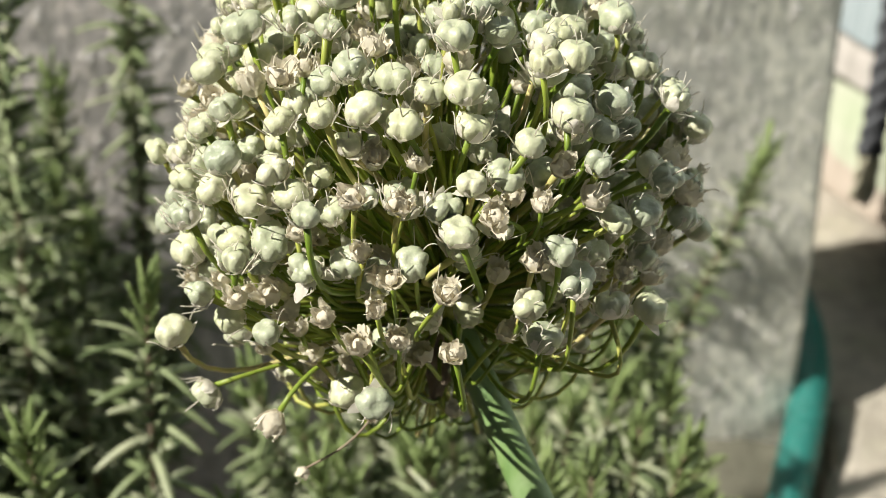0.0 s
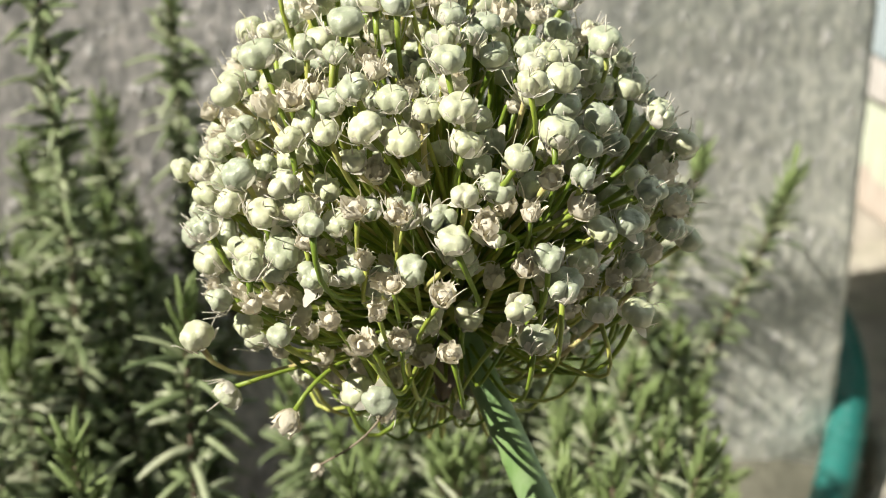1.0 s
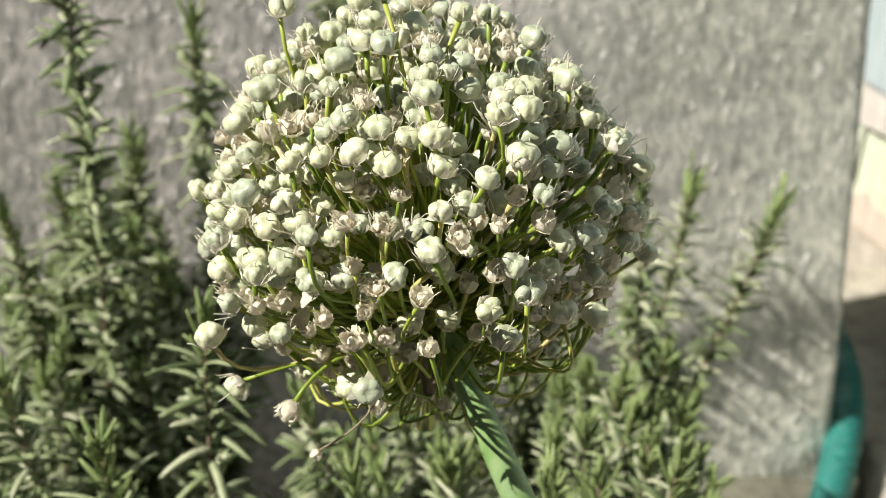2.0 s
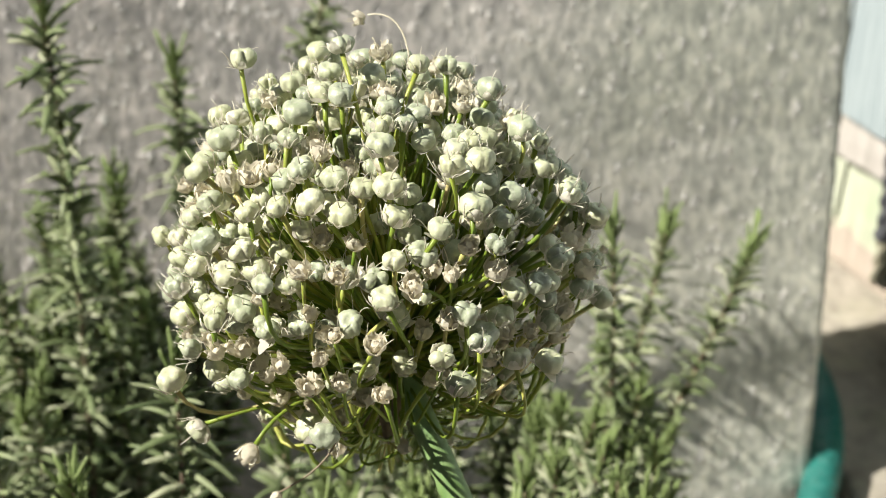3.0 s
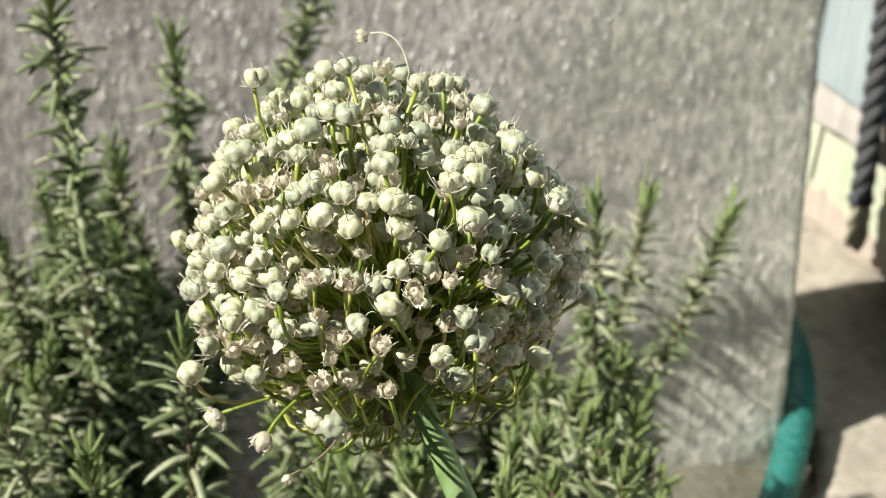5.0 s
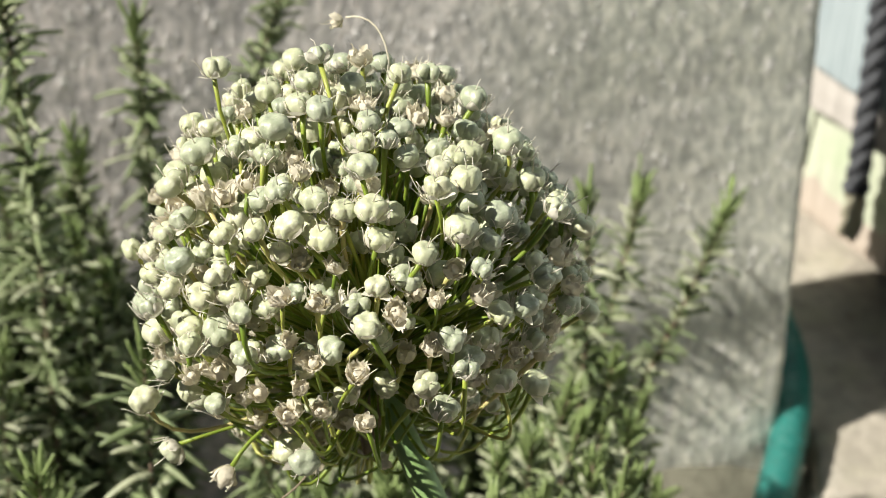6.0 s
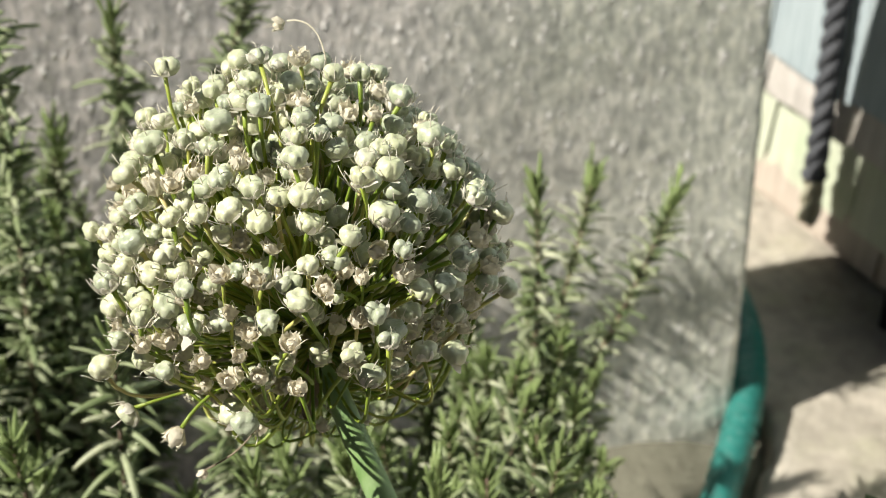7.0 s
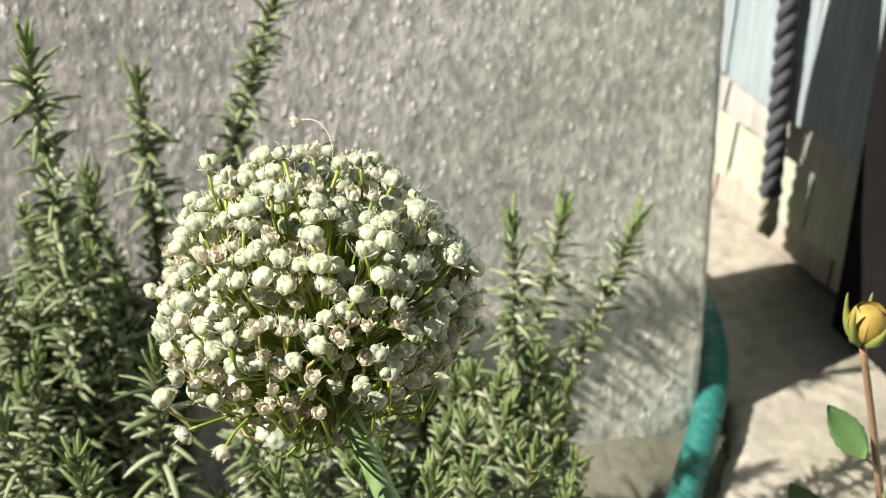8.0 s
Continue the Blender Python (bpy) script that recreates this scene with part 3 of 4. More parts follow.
def blossom_piece(r, rnd):
    """A blossom that set no seed: a shrivelled cup of crumpled tepals with stiff dry threads standing in it."""
    pieces = []
    tall, open_up = rnd.uniform(1.5, 2.0), rnd.uniform(0.75, 1.05)
    for k in range(7):
        ph = k * 0.9 + rnd.uniform(-0.3, 0.3)
        curl, long, wide, salt = rnd.uniform(-0.55, 0.6), rnd.uniform(0.75, 1.15), rnd.uniform(0.45, 0.75), rnd.uniform(0, 50)

        def at(u, v):
            crease = (0.26 * noise.noise((u * 4 + salt, v * 3, 1.7)) + 0.12 * noise.noise((u * 11 + salt, v * 7, 5.1))) * (0.35 + v)
            out = r * (0.14 + open_up * math.sin(min(v * 2.2, 1.5)) ** 0.9 * 0.8 + curl * v ** 3 + crease - 0.3 * abs(u))
            across = r * 2 * u * wide * math.sin(math.pi * (0.14 + 0.76 * v)) ** 0.8 * (1 + 0.5 * noise.noise((salt, v * 7, u * 3)))
            return (out * math.cos(ph) - across * math.sin(ph), out * math.sin(ph) + across * math.cos(ph), r * (tall * long * v - 0.4 * max(0.0, curl) * v ** 3 + 0.6 * crease))

        pieces.append(sheet(7, 5, at))
    pieces.append(moved(capsule_piece(r * 0.5, rnd.uniform(0, 9), 0.3, 1.0), Matrix.Translation((0, 0, r * 0.3))))
    for k in range(rnd.randrange(3, 7)):
        pieces.append(thread_piece(r, rnd, rnd.uniform(0, 6.28), rnd.uniform(0.1, 0.5), rnd.uniform(1.7, 2.5), rnd.uniform(-0.1, 0.4)))
    return join(pieces)


# Capsules that stand out of the crowd, and withered blossoms that do
CAPSULES_AT = [
    (-0.0189, 0.0069, 0.3161), (-0.0026, 0.0052, 0.3191), (0.0046, -0.0172, 0.3126), (0.0018, -0.0183, 0.3061), (0.0151, -0.0178, 0.3094),
    (-0.0012, -0.0210, 0.3031), (-0.0126, -0.0303, 0.2964), (0.0223, -0.0223, 0.2984),
    (0.0137, -0.0235, 0.3020), (0.0406, 0.0009, 0.2742), (0.0205, 0.0150, 0.3039), (-0.0118, 0.0170, 0.3076),
    (-0.0240, 0.0090, 0.2971), (0.0061, -0.0191, 0.3068), (-0.0059, -0.0203, 0.3045), (0.0140, -0.0309, 0.2836), (0.0122, -0.0317, 0.2815),
    (0.0245, -0.0139, 0.3023), (0.0231, -0.0175, 0.3004), (0.0320, -0.0146, 0.2916), (0.0287, -0.0199, 0.2897), (0.0133, -0.0304, 0.2869),
    (0.0198, -0.0283, 0.2848), (-0.0270, -0.0175, 0.2759), (-0.0249, -0.0164, 0.2912), (-0.0162, -0.0174, 0.3013), (-0.0257, -0.0022, 0.3005),
    (0.0197, -0.0117, 0.3070),
]
BLOSSOMS_AT = [
    (-0.0183, -0.0228, 0.2585), (-0.0157, -0.0226, 0.2580), (0.0120, 0.0190, 0.3094), (0.0171, 0.0170, 0.3063), (0.0039, -0.0319, 0.2867),
    (0.0048, -0.0330, 0.2782), (0.0095, -0.0282, 0.2949), (-0.0004, -0.0244, 0.3015), (-0.0073, -0.0263, 0.2966), (-0.0109, -0.0301, 0.2818),
    (-0.0045, -0.0317, 0.2840), (-0.0219, -0.0233, 0.2794), (-0.0016, -0.0278, 0.2964), (-0.0047, -0.0132, 0.3098), (-0.0080, -0.0224, 0.3031), (-0.0117, -0.0293, 0.2790), (-0.0159, -0.0131, 0.3052),
    (0.0127, 0.0014, 0.3105), (0.0034, 0.0153, 0.3137), (-0.0067, -0.0321, 0.2790), (-0.0144, 0.0031, 0.3105), (-0.0049, -0.0294, 0.2825),
]
# Capsules of the outer rim and the open lower side
RIM_CAPSULES_AT = [
    (-0.0204, 0.0074, 0.3051), (-0.0211, -0.0011, 0.3056), (-0.0090, -0.0055, 0.3125), (-0.0019, -0.0032, 0.3143), (0.0189, -0.0188, 0.3029),
    (0.0233, -0.0202, 0.3021), (0.0071, -0.0206, 0.3023), (-0.0108, -0.0203, 0.3040), (-0.0165, -0.0209, 0.2967), (-0.0096, -0.0237, 0.2983),
    (-0.0285, -0.0146, 0.2863), (-0.0312, -0.0153, 0.2681), (-0.0272, -0.0185, 0.2601),
    (0.0214, 0.0081, 0.3098), (0.0265, 0.0004, 0.3065), (0.0342, -0.0055, 0.2981), (0.0110, -0.0229, 0.2971), (-0.0218, -0.0224, 0.2846),
    (-0.0046, -0.0307, 0.2688), (-0.0182, -0.0255, 0.2759), (0.0252, -0.0217, 0.2772), (0.0308, -0.0205, 0.2758), (-0.0251, -0.0047, 0.3023),
]


def build_onion():
    foot = Vector((0.075, -0.085, GROUND_Z))
    onion = thing("onion_seed_head", foot, "onion seed head of pale green capsules on a bent green stem", "onion flower")
    rnd = random.Random(11)
    up = Vector((-0.12, 0.42, 0.88)).normalized()

    # the hollow stem
    mid = Vector((0.0192, -0.0230, 0.2399))
    pts = bezier(CORE, Vector((0.0082, -0.0075, 0.2595)), Vector((0.0136, -0.0155, 0.2495)), mid, 14)[:-1]
    pts += bezier(mid, Vector((0.0275, -0.0345, 0.2215)), Vector((0.064, -0.085, 0.10)), foot, 18)
    radii = [0.0020 + 0.0008 * min(1, i / 15) + 0.0022 * max(0, (i - 14) / 16) for i in range(len(pts))]
    v, f = tube(pts, radii, 20)
    place("stem", mesh_of("stem", v, f, STEM), onion, None, "smooth pale green hollow stem")
    knob = capsule_piece(0.0052, 3.0, 0.0, 0.8)
    m = Matrix.Translation(CORE - up * 0.003) @ along(up)
    v, f = moved(knob, m)
    place("receptacle", mesh_of("receptacle", v, f, STALK), onion)

    # the torn papery sheath that once wrapped the bud
    for k, (turn, long) in enumerate(((2.4, 0.018), (3.7, 0.013), (4.5, 0.012))):
        verts = []
        for j in range(10):
            t = j / 9
            for i in range(9):
                u = i / 8 - 0.5
                w = 0.0020 * math.sin(math.pi * min(1.0, 0.25 + 0.75 * t)) ** 0.7 * (1 + 0.5 * noise.noise((t * 7, k * 5.0, u)))
                crumple = 0.0016 * noise.noise((u * 5 + k * 7, t * 6, k * 3.0)) + 0.0006 * noise.noise((u * 13, t * 17, k * 3.0))
                p = Vector((math.cos(turn), math.sin(turn), 0)) * (0.0035 + 0.004 * t + crumple) + Vector((-math.sin(turn), math.cos(turn), 0)) * (2 * u * w)
                verts.append(CORE + p + Vector((0, 0, -0.001 - long * t + crumple)))
        faces = [(j * 9 + i, j * 9 + i + 1, j * 9 + i + 10, j * 9 + i + 9) for j in range(9) for i in range(8)]
        place("sheath", mesh_of("sheath", verts, faces, SHEATH), onion, None, "torn brown papery flower sheath")
    R = 0.00208
    caps = [mesh_of("seed_capsule", *capsule_piece(R, s * 1.7, 0.36 + 0.10 * (s % 3), 0.82 + 0.045 * (s % 4)), CAPSULE) for s in range(9)]
    teps = [mesh_of("dry_tepal_tuft", *tepal_piece(R * 1.0, rnd, 0.35 + 0.16 * (s % 5), 0.80 + 0.18 * (s % 4)), PAPER) for s in range(12)]
    cups = [mesh_of("withered_blossom", *blossom_piece(R * 0.86, rnd), BLUSH) for s in range(9)]
    cap_raw = [capsule_piece(R, s * 1.7, 0.28, 0.82) for s in range(4)]
    tep_raw = [tepal_piece(R, rnd, 0.6, 0.9) for s in range(5)]

    spots = []
    for kind, some in ((0, CAPSULES_AT), (1, BLOSSOMS_AT), (0, RIM_CAPSULES_AT)):
        for p in some:
            if all((Vector(p) - q).length > 0.0040 for q, _, _ in spots):
                spots.append((Vector(p), kind, True))
    count = 1350
    golden = math.pi * (3 - math.sqrt(5))
    for i in range(count):
        z = 1 - 2 * (i + 0.5) / count
        ring = math.sqrt(1 - z * z)
        d = Vector((ring * math.cos(golden * i), ring * math.sin(golden * i), z))
        d = (d + Vector([rnd.gauss(0, 0.045) for _ in range(3)])).normalized()
        near_stem = math.degrees(d.angle(STEM_WAY))
        if near_stem < 22 or (near_stem < 38 and rnd.random() < 0.5):
            continue
        # low down the head opens up: fewer capsules, more blossoms that set no seed
        bare = max(0.0, min(1.0, (0.30 - d.dot(up)) / 0.45)) * (0.35 if d.y > 0.15 else 1.0 - 0.6 * max(0.0, min(1.0, (d.x - 0.15) / 0.3)))
        if d.x < -0.25 and d.dot(up) > -0.35:
            bare *= 0.3
        stunted = rnd.random() < 0.45 * bare
        if rnd.random() < 0.45 * bare or (d.x > -0.25 and d.y < 0.1 and abs(d.dot(up) - 0.12) < 0.32 and rnd.random() < 0.22):
            continue
        if d.dot(up) < -0.18 and d.y < 0.3 and not stunted and rnd.random() < 0.55:
            stunted = rnd.random() < 0.5
            if not stunted:
                continue
        depth = rnd.random()
        rad = (0.0388 - 0.0026 * max(0.0, -d.y) - 0.0130 * depth * depth + rnd.gauss(0, 0.0007)) * (rnd.uniform(0.90, 1.0) if stunted else 1.0)
        low = max(0.0, -d.z)
        rad *= 1.0 - 0.10 * max(0.0, min(1.0, -d.dot(up) / 0.7)) - 0.03 * low - 0.10 * max(0.0, d.dot(Vector((0.72, 0.30, 0.62))) - 0.25) - 0.065 * max(0.0, -d.x)
        p = HEAD + d * rad
        if any((p - q).length < (0.0038 if known else 0.0032) for q, _, known in spots):
            continue
        withered = 2 if stunted else 1 if rnd.random() < 0.17 + 0.25 * bare else 0
        spots.append((p, withered, False))

    far_caps, far_teps, far_stalks, sharpest = [], [], [], None
    for p, kind, known in spots:
        d = (p - HEAD).normalized()
        face = (d * 0.50 + Vector((0, 0.12, 0.80 + 0.35 * max(0.0, -d.z))) + Vector([rnd.gauss(0, 0.20) for _ in range(3)])).normalized()
        hangs = known and p.z < 0.2625
        if hangs:
            face = (d + Vector((-0.1, 0, -0.15))).normalized()
        size = rnd.uniform(0.82, 1.13) * (1.0, 1.02, 0.94)[kind]
        spin = rnd.uniform(0, 6.28)
        foot_at = p - face * R * size * 0.9
        m = Matrix.Translation(foot_at) @ along(face, spin) @ Matrix.Diagonal((size * rnd.uniform(0.93, 1.07), size * rnd.uniform(0.93, 1.07), size, 1))
        # the stalk leaves the receptacle, sags if it starts low and turns up into its flower
        e = (foot_at - CORE).normalized()
        low = max(0.0, min(0.36 if known else 1.0, 0.60 - e.dot(up)))
        low = 0.12 if hangs else low
        lean = (e * (1 - 0.35 * low) + Vector((0, 0.05, -1.10)) * low + up * 0.15 * (1 - low)).normalized()
        root = CORE + lean * 0.0032
        reach = (foot_at - root).length
        side = Vector([rnd.gauss(0, 0.07 + 0.10 * low) for _ in range(3)]) * reach
        c1 = root + lean * reach * rnd.uniform(0.42, 0.62) * (1 + 0.25 * low) + side * 0.6
        c2 = foot_at - face * (reach * rnd.uniform(0.24, 0.38) * (1 + 0.3 * low) + 0.010 * low) + side
        line = bezier(root, c1, c2, foot_at + face * R * 0.10, 10)
        if not known and max((q - HEAD).length for q in line) > (0.0420 if d.dot(up) < -0.25 and d.x < 0.4 else 0.0396):
            continue
        thick = rnd.uniform(0.00029, 0.00042) * (0.85 if kind else 1.0)
        stalk = tube(line, [thick] * 8 + [thick * 1.0, thick * 1.08, thick * 1.35], 6)
        in_front = p.y < HEAD.y + 0.008 or (p.z > HEAD.z + 0.012 and p.y < HEAD.y + 0.022)
        if not in_front:
            far_caps.append(moved(cap_raw[rnd.randrange(4)], m))
            far_teps.append(moved(tep_raw[rnd.randrange(5)], m))
            far_stalks.append(stalk)
            continue
        place("flower_stalk", mesh_of("flower_stalk", *stalk, STALK), onion)
        if kind:
            place("withered_blossom", cups[rnd.randrange(9)], onion, m)
        else:
            cap = place("seed_capsule", caps[rnd.randrange(9)], onion, m)
            sharpest = cap if known and sharpest is None and p.y < -0.0200 else sharpest
            tagged(place("dry_tepal_tuft", teps[rnd.randrange(12)], cap, m), kind="stuff")
    tagged(place("rear_capsule_mass", mesh_of("rear_capsule_mass", *join(far_caps), CAPSULE_FAR), onion), kind="stuff")
    tagged(place("rear_tepal_mass", mesh_of("rear_tepal_mass", *join(far_teps), PAPER), onion), kind="stuff")
    tagged(place("rear_stalk_mass", mesh_of("rear_stalk_mass", *join(far_stalks), STALK), onion), kind="stuff")

    # one dead stalk that curls out over the top, and a dry one at the side
    def straggler(points, at, face, size, skin=BLUSH):
        ps = bezier(*[Vector(q) for q in points], 14)
        v, f = tube(ps, 0.00016, 5)
        place("dry_stalk", mesh_of("dry_stalk", v, f, skin), onion, None, "thin dead straw-coloured flower stalk")
        m = Matrix.Translation(at) @ along(face) @ Matrix.Scale(size, 4)
        place("withered_blossom", cups[2], onion, m)

    straggler([HEAD + Vector((0.002, 0.004, 0.01)), (0.0110, 0.0180, 0.3120), (0.0075, 0.0215, 0.3188), (0.0008, 0.0225, 0.3170)], (0.0003, 0.0225, 0.3168), (-0.8, 0, -0.3), 0.80)
    straggler([HEAD + Vector((0.006, -0.004, 0.004)), (0.022, -0.004, 0.285), (0.034, 0.000, 0.2850), (0.0402, 0.0040, 0.2815)], (0.0402, 0.0040, 0.2813), (0.9, 0, 0.3), 0.50)
    straggler([HEAD + Vector((-0.004, -0.006, -0.006)), (0.000, -0.020, 0.2560), (-0.008, -0.0220, 0.254), (-0.0141, -0.0210, 0.2490)], (-0.0141, -0.0210, 0.2490), (-0.3, 0, -0.9), 0.60, SHEATH)
    # a broken straw lying across the top
    v, f = tube(bezier(Vector((0.008, 0.003, 0.2985)), Vector((0.013, 0.001, 0.3020)), Vector((0.018, 0.002, 0.3030)), Vector((0.0245, 0.004, 0.3050)), 10), 0.00021, 5)
    place("dry_stalk", mesh_of("dry_stalk", v, f, BLUSH), onion, None, "thin dead straw-coloured flower stalk")
    return sharpest


# ---- rosemary ----


def leaf_piece(long, wide, bend, rows=6):
    """A narrow leathery leaf with rolled edges, its foot at the origin, growing along +z and bending towards +x."""
    verts, faces = [], []
    for j in range(rows):
        v = j / (rows - 1)
        w = wide * (0.45 + 0.55 * math.sin(math.pi * min(1.0, 0.15 + 0.85 * v)) ** 0.6) * (1.0 if v < 0.95 else 0.45)
        x = bend * long * v * v
        z = long * (v - 0.18 * abs(bend) * v * v)
        t = wide * 0.22
        verts += [(x + t, -w * 0.5, z), (x - t * 0.3, -w * 0.30, z), (x - t, 0, z), (x - t * 0.3, w * 0.30, z), (x + t, w * 0.5, z), (x + t * 0.3, 0, z)]
    for j in range(rows - 1):
        for i in range(6):
            a, b = j * 6 + i, j * 6 + (i + 1) % 6
            faces.append((a, b, b + 6, a + 6))
    faces.append(tuple(reversed(range(6))))
    faces.append(tuple(range((rows - 1) * 6, rows * 6)))
    return verts, faces


LEAF_FORMS = [(1.0, 0.35), (0.9, 0.60), (1.1, 0.75), (0.8, 0.15), (1.15, 0.45), (0.7, 0.25)]
YOUNG_FORMS = [(1.0, 0.05), (0.85, 0.15), (1.15, -0.05)]
LEAF_RAW = [leaf_piece(0.0092 * k, 0.0021 * (0.9 + 0.2 * (i % 2)), b, 5) for i, (k, b) in enumerate(LEAF_FORMS)]
LEAF_MESH = [mesh_of("leaf", *leaf_piece(0.0132 * k, 0.0021 * (0.9 + 0.2 * (i % 2)), 0.22 + 0.7 * b, 8), LEAF) for i, (k, b) in enumerate(LEAF_FORMS)]
BUD_LEAF = [mesh_of("leaf", *leaf_piece(0.0062 * k, 0.0017, b, 5), LEAF) for k, b in YOUNG_FORMS]
YOUNG_RAW = [leaf_piece(0.0092 * k, 0.0016, b, 4) for k, b in YOUNG_FORMS]
YOUNG_MESH = [mesh_of("leaf", *leaf_piece(0.0105 * k, 0.0016, b, 6), LEAF_NEW) for k, b in YOUNG_FORMS]


def build_sprig(bush, root, tip, rnd, single, bow=0.0, leafy=1.0, bare=0.0, plump=1.0):
    """One upright rosemary shoot with leaves in crossed pairs; single: each leaf its own part."""
    root, tip = Vector(root), Vector(tip)
    long = (tip - root).length
    side = Vector((rnd.uniform(-1, 1), rnd.uniform(-1, 1), 0)) * long * 0.06 + Vector((bow, 0, 0))
    pts = bezier(root, root.lerp(tip, 0.35) + side + Vector((0, 0, -0.01)), root.lerp(tip, 0.7) + side, tip, 18)
    v, f = tube(pts, [0.0014 - 0.0010 * i / 18 for i in range(19)], 6)
    sprig = place("sprig", mesh_of("sprig", v, f, BARK), bush)
    leaves, young, tufts = [], [], []
    s, turn = bare * long, rnd.uniform(0, 6.28)
    while s < long:
        u = s / long
        i = min(17, int(u * 18))
        p = pts[i].lerp(pts[i + 1], u * 18 - i)
        ahead = (pts[i + 1] - pts[i]).normalized()
        left = long - s
        # leaves stand out level low down, close up at the tip
        open_up = radians(rnd.uniform(55, 92) if single else rnd.uniform(32, 76)) if left > 0.022 else radians(rnd.uniform(26, 54)) * (0.45 + 0.55 * left / 0.022)
        size = plump * rnd.uniform(0.75, 1.2) * (1.0 if left > 0.02 else 0.92)
        for k in range(2 if single or rnd.random() < 0.5 else 3):
            if rnd.random() > leafy:
                continue
            ph = turn + k * math.pi + rnd.uniform(-0.5, 0.5)
            base = along(ahead) @ Matrix.Rotation(ph, 4, "Z") @ Matrix.Rotation(open_up * rnd.uniform(0.8, 1.1), 4, "Y")
            m = Matrix.Translation(p) @ base @ Matrix.Scale(size, 4)
            new_growth = left < (0.016 if single else 0.011)
            if single and not new_growth:
                for _ in range(2):
                    lean = along(ahead) @ Matrix.Rotation(ph + rnd.uniform(-1.2, 1.2), 4, "Z") @ Matrix.Rotation(radians(rnd.uniform(28, 70)), 4, "Y")
                    place("leaf", BUD_LEAF[rnd.randrange(3)], sprig, Matrix.Translation(p + ahead * rnd.uniform(-0.001, 0.002)) @ lean @ Matrix.Scale(rnd.uniform(0.7, 1.15), 4))
            if single:
                place("leaf", (YOUNG_MESH if new_growth else LEAF_MESH)[rnd.randrange(3 if new_growth else 6)], sprig, m)
            elif new_growth:
                young.append(moved(YOUNG_RAW[rnd.randrange(3)], m))
            else:
                leaves.append(moved(LEAF_RAW[rnd.randrange(6)], m))
        if not single and rnd.random() < 0.4 and left > 0.03:
            # a short side tuft in the leaf's corner
            ph = turn + rnd.uniform(-0.5, 0.5)
            for k in range(3):
                base = along(ahead) @ Matrix.Rotation(ph + k * 2.1, 4, "Z") @ Matrix.Rotation(radians(rnd.uniform(25, 60)), 4, "Y")
                tufts.append(moved(LEAF_RAW[5], Matrix.Translation(p) @ base @ Matrix.Scale(rnd.uniform(0.5, 0.8), 4)))
        turn += math.pi / 2 + rnd.uniform(-0.2, 0.2)
        s += (rnd.uniform(0.0036, 0.0052) if single else rnd.uniform(0.0014, 0.0022)) if left > 0.02 else 0.0017
    if leaves:
        tagged(place("leaves", mesh_of("leaves", *join(leaves + tufts), LEAF_FAR), sprig), kind="stuff")
    if young:
        tagged(place("young_leaves", mesh_of("young_leaves", *join(young), LEAF_NEW), sprig), kind="stuff")


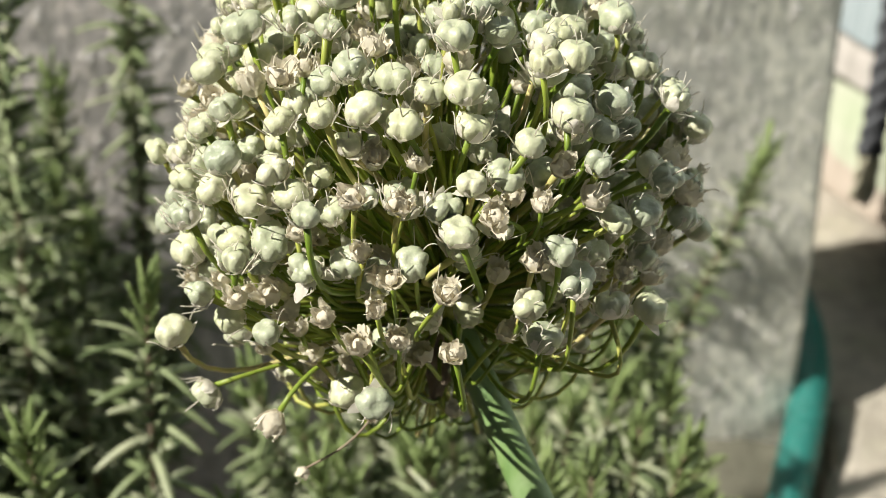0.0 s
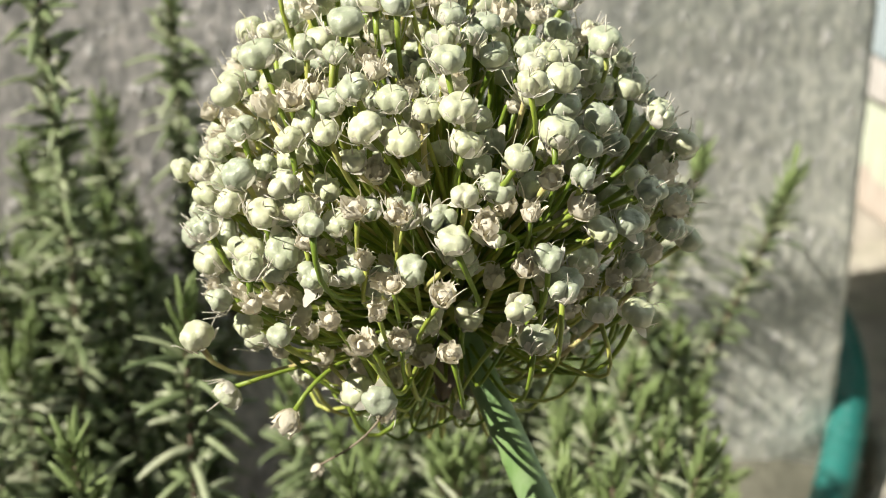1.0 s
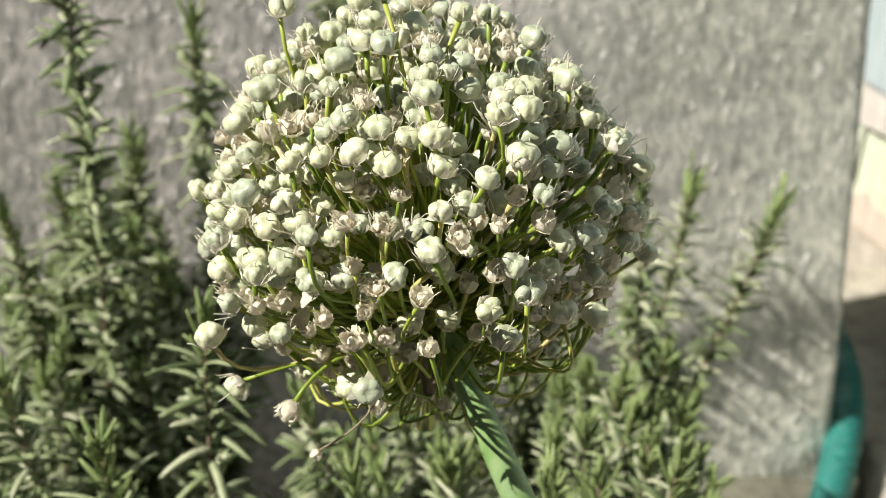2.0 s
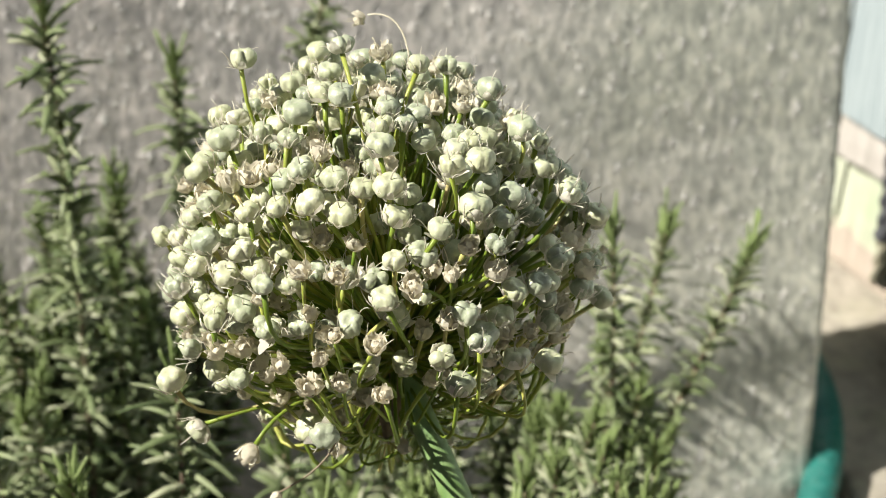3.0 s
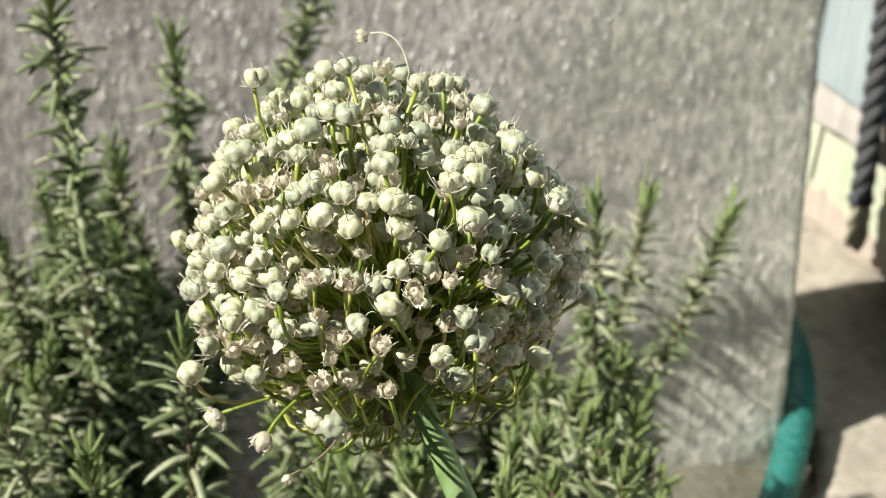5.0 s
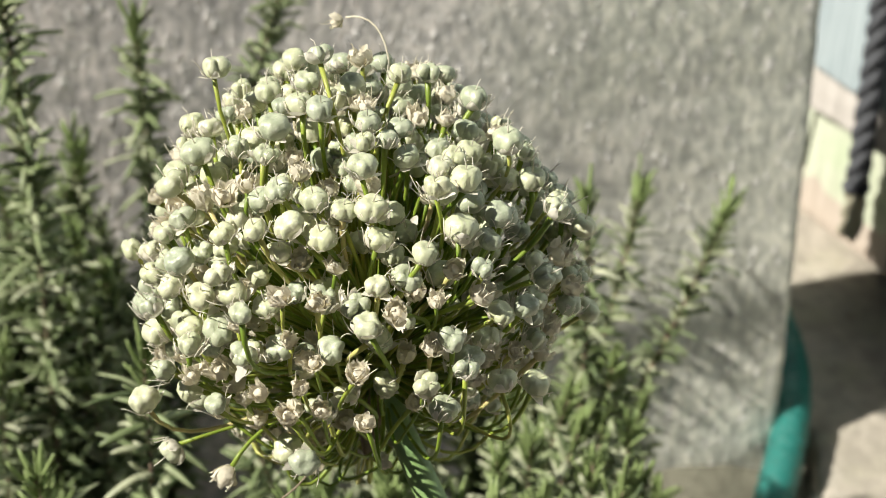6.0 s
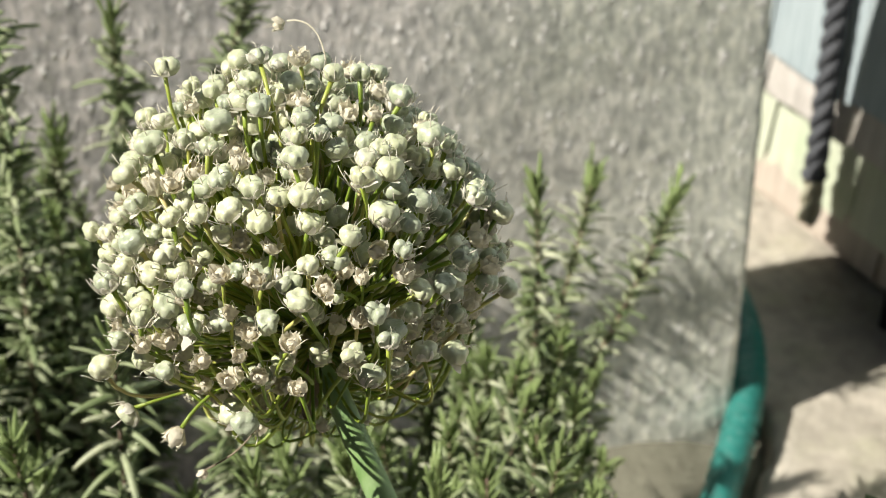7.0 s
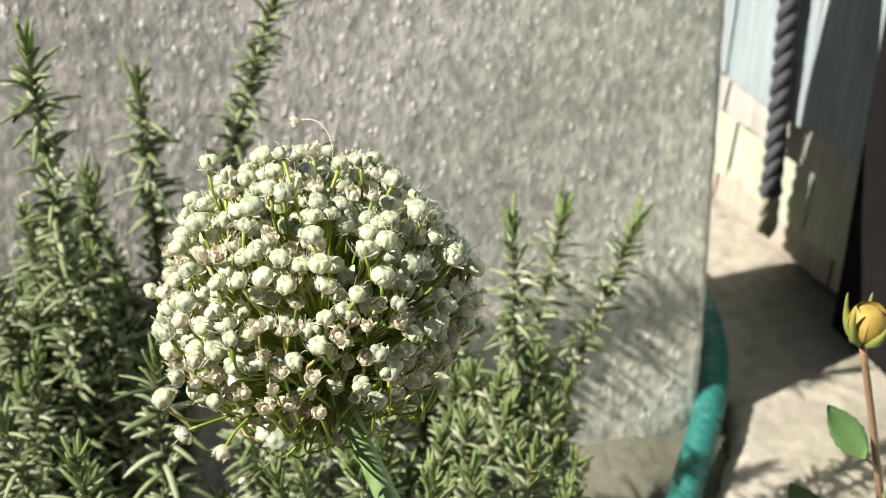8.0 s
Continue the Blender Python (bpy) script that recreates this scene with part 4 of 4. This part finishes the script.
def build_rosemary():
    rnd = random.Random(5)
    left = thing("rosemary_bush", (-0.11, 0.15, GROUND_Z), "dense grey-green rosemary bush with upright leafy shoots", "rosemary", "rosemary bushes")
    tall = [((-0.110, 0.158, 0.02), (-0.0962, 0.163, 0.266), 0.0), ((-0.080, 0.212, 0.02), (-0.0752, 0.225, 0.2190), 0.0), ((-0.112, 0.200, 0.0), (-0.107, 0.205, 0.178), 0.0),
            ((-0.082, 0.212, 0.02), (-0.0215, 0.235, 0.2505), -0.016), ((-0.098, 0.190, 0.0), (-0.101, 0.183, 0.172), 0.0)]
    for root, tip, bow in tall:
        build_sprig(left, root, tip, rnd, False, bow, plump=1.16)
    for i in range(60):
        x, y = rnd.uniform(-0.150, -0.086), rnd.uniform(0.10, 0.235)
        top = 0.10 + 0.06 * rnd.random() - 0.05 * max(0.0, (-0.115 - x) / 0.035)
        build_sprig(left, (x * 0.8 - 0.02, y, GROUND_Z + 0.01), (x + rnd.uniform(-0.02, 0.008), y + rnd.uniform(-0.02, 0.02), top), rnd, False, bare=0.3)
    for i in range(20):
        x, y = rnd.uniform(-0.135, -0.088), rnd.uniform(0.165, 0.220)
        build_sprig(left, (x * 0.9 - 0.01, y, GROUND_Z + 0.02), (x + rnd.uniform(-0.008, 0.008), y + rnd.uniform(-0.015, 0.01), rnd.uniform(0.13, 0.180)), rnd, False, bare=0.35)
    near = thing("rosemary_bush", (-0.07, 0.06, GROUND_Z), "slender rosemary shoots with curved leaves in sunlight", "rosemary", "rosemary bushes")
    build_sprig(near, (-0.0550, 0.074, GROUND_Z + 0.01), (-0.0490, 0.067, 0.2160), rnd, True, 0.0, 0.95, 0.35)
    build_sprig(near, (-0.078, 0.050, GROUND_Z + 0.01), (-0.070, 0.042, 0.199), rnd, True, 0.0, 0.95, 0.45)
    build_sprig(near, (-0.105, 0.075, GROUND_Z + 0.01), (-0.099, 0.070, 0.196), rnd, False)
    build_sprig(near, (-0.115, 0.060, GROUND_Z + 0.01), (-0.113, 0.058, 0.176), rnd, False)
    right = thing("rosemary_bush", (0.05, 0.12, GROUND_Z), "rosemary bush with leaning shoots in front of the stucco wall", "rosemary", "rosemary bushes")
    shoots = [((0.045, 0.150, 0.03), (0.059, 0.162, 0.1940), 0.0), ((0.042, 0.170, 0.03), (0.083, 0.215, 0.1655), 0.0), ((0.035, 0.165, 0.03), (0.1120, 0.215, 0.1580), 0.012),
              ((0.050, 0.120, 0.02), (0.056, 0.116, 0.150), 0.0), ((0.040, 0.100, 0.02), (0.041, 0.095, 0.162), 0.0), ((0.055, 0.095, 0.02), (0.057, 0.093, 0.158), 0.0),
              ((0.020, 0.060, 0.02), (0.029, 0.043, 0.186), 0.0), ((-0.010, 0.060, 0.02), (-0.016, 0.051, 0.183), 0.0), ((0.008, 0.070, 0.02), (0.006, 0.062, 0.176), 0.0)]
    for root, tip, bow in shoots:
        build_sprig(right, root, tip, rnd, False, bow, plump=1.08)
    build_sprig(right, (0.052, 0.070, GROUND_Z + 0.01), (0.0600, 0.060, 0.180), rnd, True, 0.0, 0.95, 0.45)
    build_sprig(right, (0.036, 0.075, GROUND_Z + 0.01), (0.0420, 0.068, 0.168), rnd, True, 0.0, 0.95, 0.45)
    for i in range(18):
        x, y = rnd.uniform(0.036, 0.076), rnd.uniform(0.115, 0.175)
        build_sprig(right, (x * 0.6 + 0.012, y - 0.01, GROUND_Z + 0.01), (x, y, rnd.uniform(0.110, 0.150) - 0.4 * max(0.0, x - 0.06)), rnd, False, bare=0.3)
    for i in range(13):
        x, y = rnd.uniform(0.052, 0.088), rnd.uniform(0.150, 0.195)
        build_sprig(right, (x * 0.5 + 0.012, y - 0.02, GROUND_Z + 0.01), (x, y, rnd.uniform(0.065, 0.115) - 0.7 * max(0.0, x - 0.07)), rnd, False, bare=0.3)
    for i in range(44):
        x, y = rnd.uniform(-0.035, 0.075), rnd.uniform(0.055, 0.175)
        top = 0.135 + 0.03 * rnd.random() - 0.5 * max(0.0, x - 0.05) - 0.25 * max(0.0, y - 0.10)
        build_sprig(right, (x * 0.7 + 0.01, y, GROUND_Z + 0.01), (x + rnd.uniform(-0.015, 0.015), y + rnd.uniform(-0.02, 0.01), top), rnd, False, bare=0.3)


# ---- the rose ----


def build_rose():
    foot = Vector((0.200, 0.035, GROUND_Z))
    rose = thing("rose_plant", foot, "young rose shoot with a yellow bud and green leaves", "rose")
    bud_at = Vector((0.1440, 0.0405, 0.2350))
    cane = bezier(foot, Vector((0.185, 0.037, 0.06)), Vector((0.1545, 0.0395, 0.195)), bud_at, 20)
    v, f = tube(cane, [0.0016 - 0.0006 * i / 20 for i in range(21)], 8)
    place("cane", mesh_of("cane", v, f, CANE), rose, None, "thin reddish rose cane")
    # overlapping petals wrapped into a bud
    bud_v, bud_f = capsule_piece(0.0046, 5.0, 0.05, 1.15)
    m = Matrix.Translation(bud_at + Vector((0, 0, 0.0006))) @ along((0.10, 0.05, 1))
    bud = place("bud", mesh_of("bud", *moved((bud_v, bud_f), m), PETAL), rose, None, "tight yellow rosebud")
    r = random.Random(3)
    for k in range(5):
        ph0 = k * 1.257
        verts, faces = [], []
        for j in range(7):
            t = j / 6
            for i in range(7):
                u = i / 6 - 0.5
                ph = ph0 + u * 2.2
                th = 0.35 + t * 2.0
                rad = (0.00490 + 0.00035 * k * 0.5 + 0.0006 * u) * math.sin(th) ** 0.85
                z = 0.0058 * (1 - math.cos(th)) * (1 - 0.10 * abs(u) * t) + 0.0003
                verts.append(m @ Vector((rad * math.cos(ph), rad * math.sin(ph), z)))
        faces = [(j * 7 + i, j * 7 + i + 1, j * 7 + i + 8, j * 7 + i + 7) for j in range(6) for i in range(6)]
        place("petal", mesh_of("petal", verts, faces, PETAL), bud)
    for k in range(5):
        ph = k * 1.257 + 0.5
        out = r.uniform(0.0060, 0.0085)
        base = Vector((math.cos(ph), math.sin(ph), 0))
        ps = [m @ (base * 0.0008 + Vector((0, 0, 0.0))), m @ (base * 0.0050 + Vector((0, 0, 0.0016))), m @ (base * out + Vector((0, 0, 0.006))), m @ (base * (out + 0.0004) + Vector((0, 0, r.uniform(0.010, 0.014))))]
        line = bezier(*ps, 8)
        v, f = tube(line, [0.0011, 0.0016, 0.0017, 0.0015, 0.0013, 0.001, 0.0007, 0.0005, 0.0002], 5)
        place("sepal", mesh_of("sepal", v, f, SEPAL), rose)

    def rose_leaf(root, tip, normal, wide):
        root, tip, normal = Vector(root), Vector(tip), Vector(normal).normalized()
        axis = tip - root
        side = axis.normalized().cross(normal).normalized()
        normal = side.cross(axis.normalized())
        rows, cols = 13, 7
        verts, faces = [], []
        for layer in (0, 1):
            for j in range(rows):
                t = j / (rows - 1)
                w = wide * math.sin(math.pi * t ** 0.85) ** 0.85 * (1 + (0.07 if j % 2 else -0.02))
                for i in range(cols):
                    u = i / (cols - 1) - 0.5
                    cup = abs(u) * 2 * wide * 0.22 - 0.12 * wide * math.sin(t * 3.1)
                    rib = 0.00022 * math.sin((t * 9 + abs(u) * 6) * 3.1)
                    verts.append(root + axis * t + side * (u * 2 * w) + normal * (cup + rib - layer * 0.00035))
        q = rows * cols
        for j in range(rows - 1):
            for i in range(cols - 1):
                a = j * cols + i
                faces.append((a, a + 1, a + cols + 1, a + cols))
                faces.append((q + a, q + a + cols, q + a + cols + 1, q + a + 1))
        rim = list(range(cols)) + [j * cols + cols - 1 for j in range(1, rows)] + [(rows - 1) * cols + i for i in range(cols - 2, -1, -1)] + [j * cols for j in range(rows - 2, 0, -1)]
        for s, e in zip(rim, rim[1:] + rim[:1]):
            faces.append((s, q + s, q + e, e))
        place("leaf", mesh_of("leaf", verts, faces, ROSE_LEAF), rose)

    rose_leaf((0.1493, 0.0360, 0.1975), (0.1388, 0.0443, 0.2105), (-0.2, -0.7, 0.6), 0.0044)
    rose_leaf((0.1416, 0.0354, 0.1692), (0.1313, 0.0425, 0.1832), (-0.4, -0.6, 0.6), 0.0048)
    rose_leaf((0.1587, 0.0357, 0.1775), (0.1662, 0.0389, 0.1861), (0.2, -0.6, 0.7), 0.0048)
    for a, b in (((0.1550, 0.0390, 0.1890), (0.1493, 0.0360, 0.1975)), ((0.1612, 0.0385, 0.1680), (0.1416, 0.0354, 0.1692)), ((0.1575, 0.0387, 0.1810), (0.1587, 0.0357, 0.1775))):
        v, f = tube([Vector(a), Vector(a).lerp(Vector(b), 0.5) + Vector((0, 0, 0.001)), Vector(b)], 0.0005, 6)
        place("leaf_stalk", mesh_of("leaf_stalk", v, f, CANE), rose)


build_ground()
build_pavement()
build_stucco_wall()
build_post()
build_rope()
build_hose()
focus = build_onion()
build_rosemary()
build_rose()
build_shingled_wall()
cam.data.dof.focus_object = focus          # the camera keeps the flowers sharp
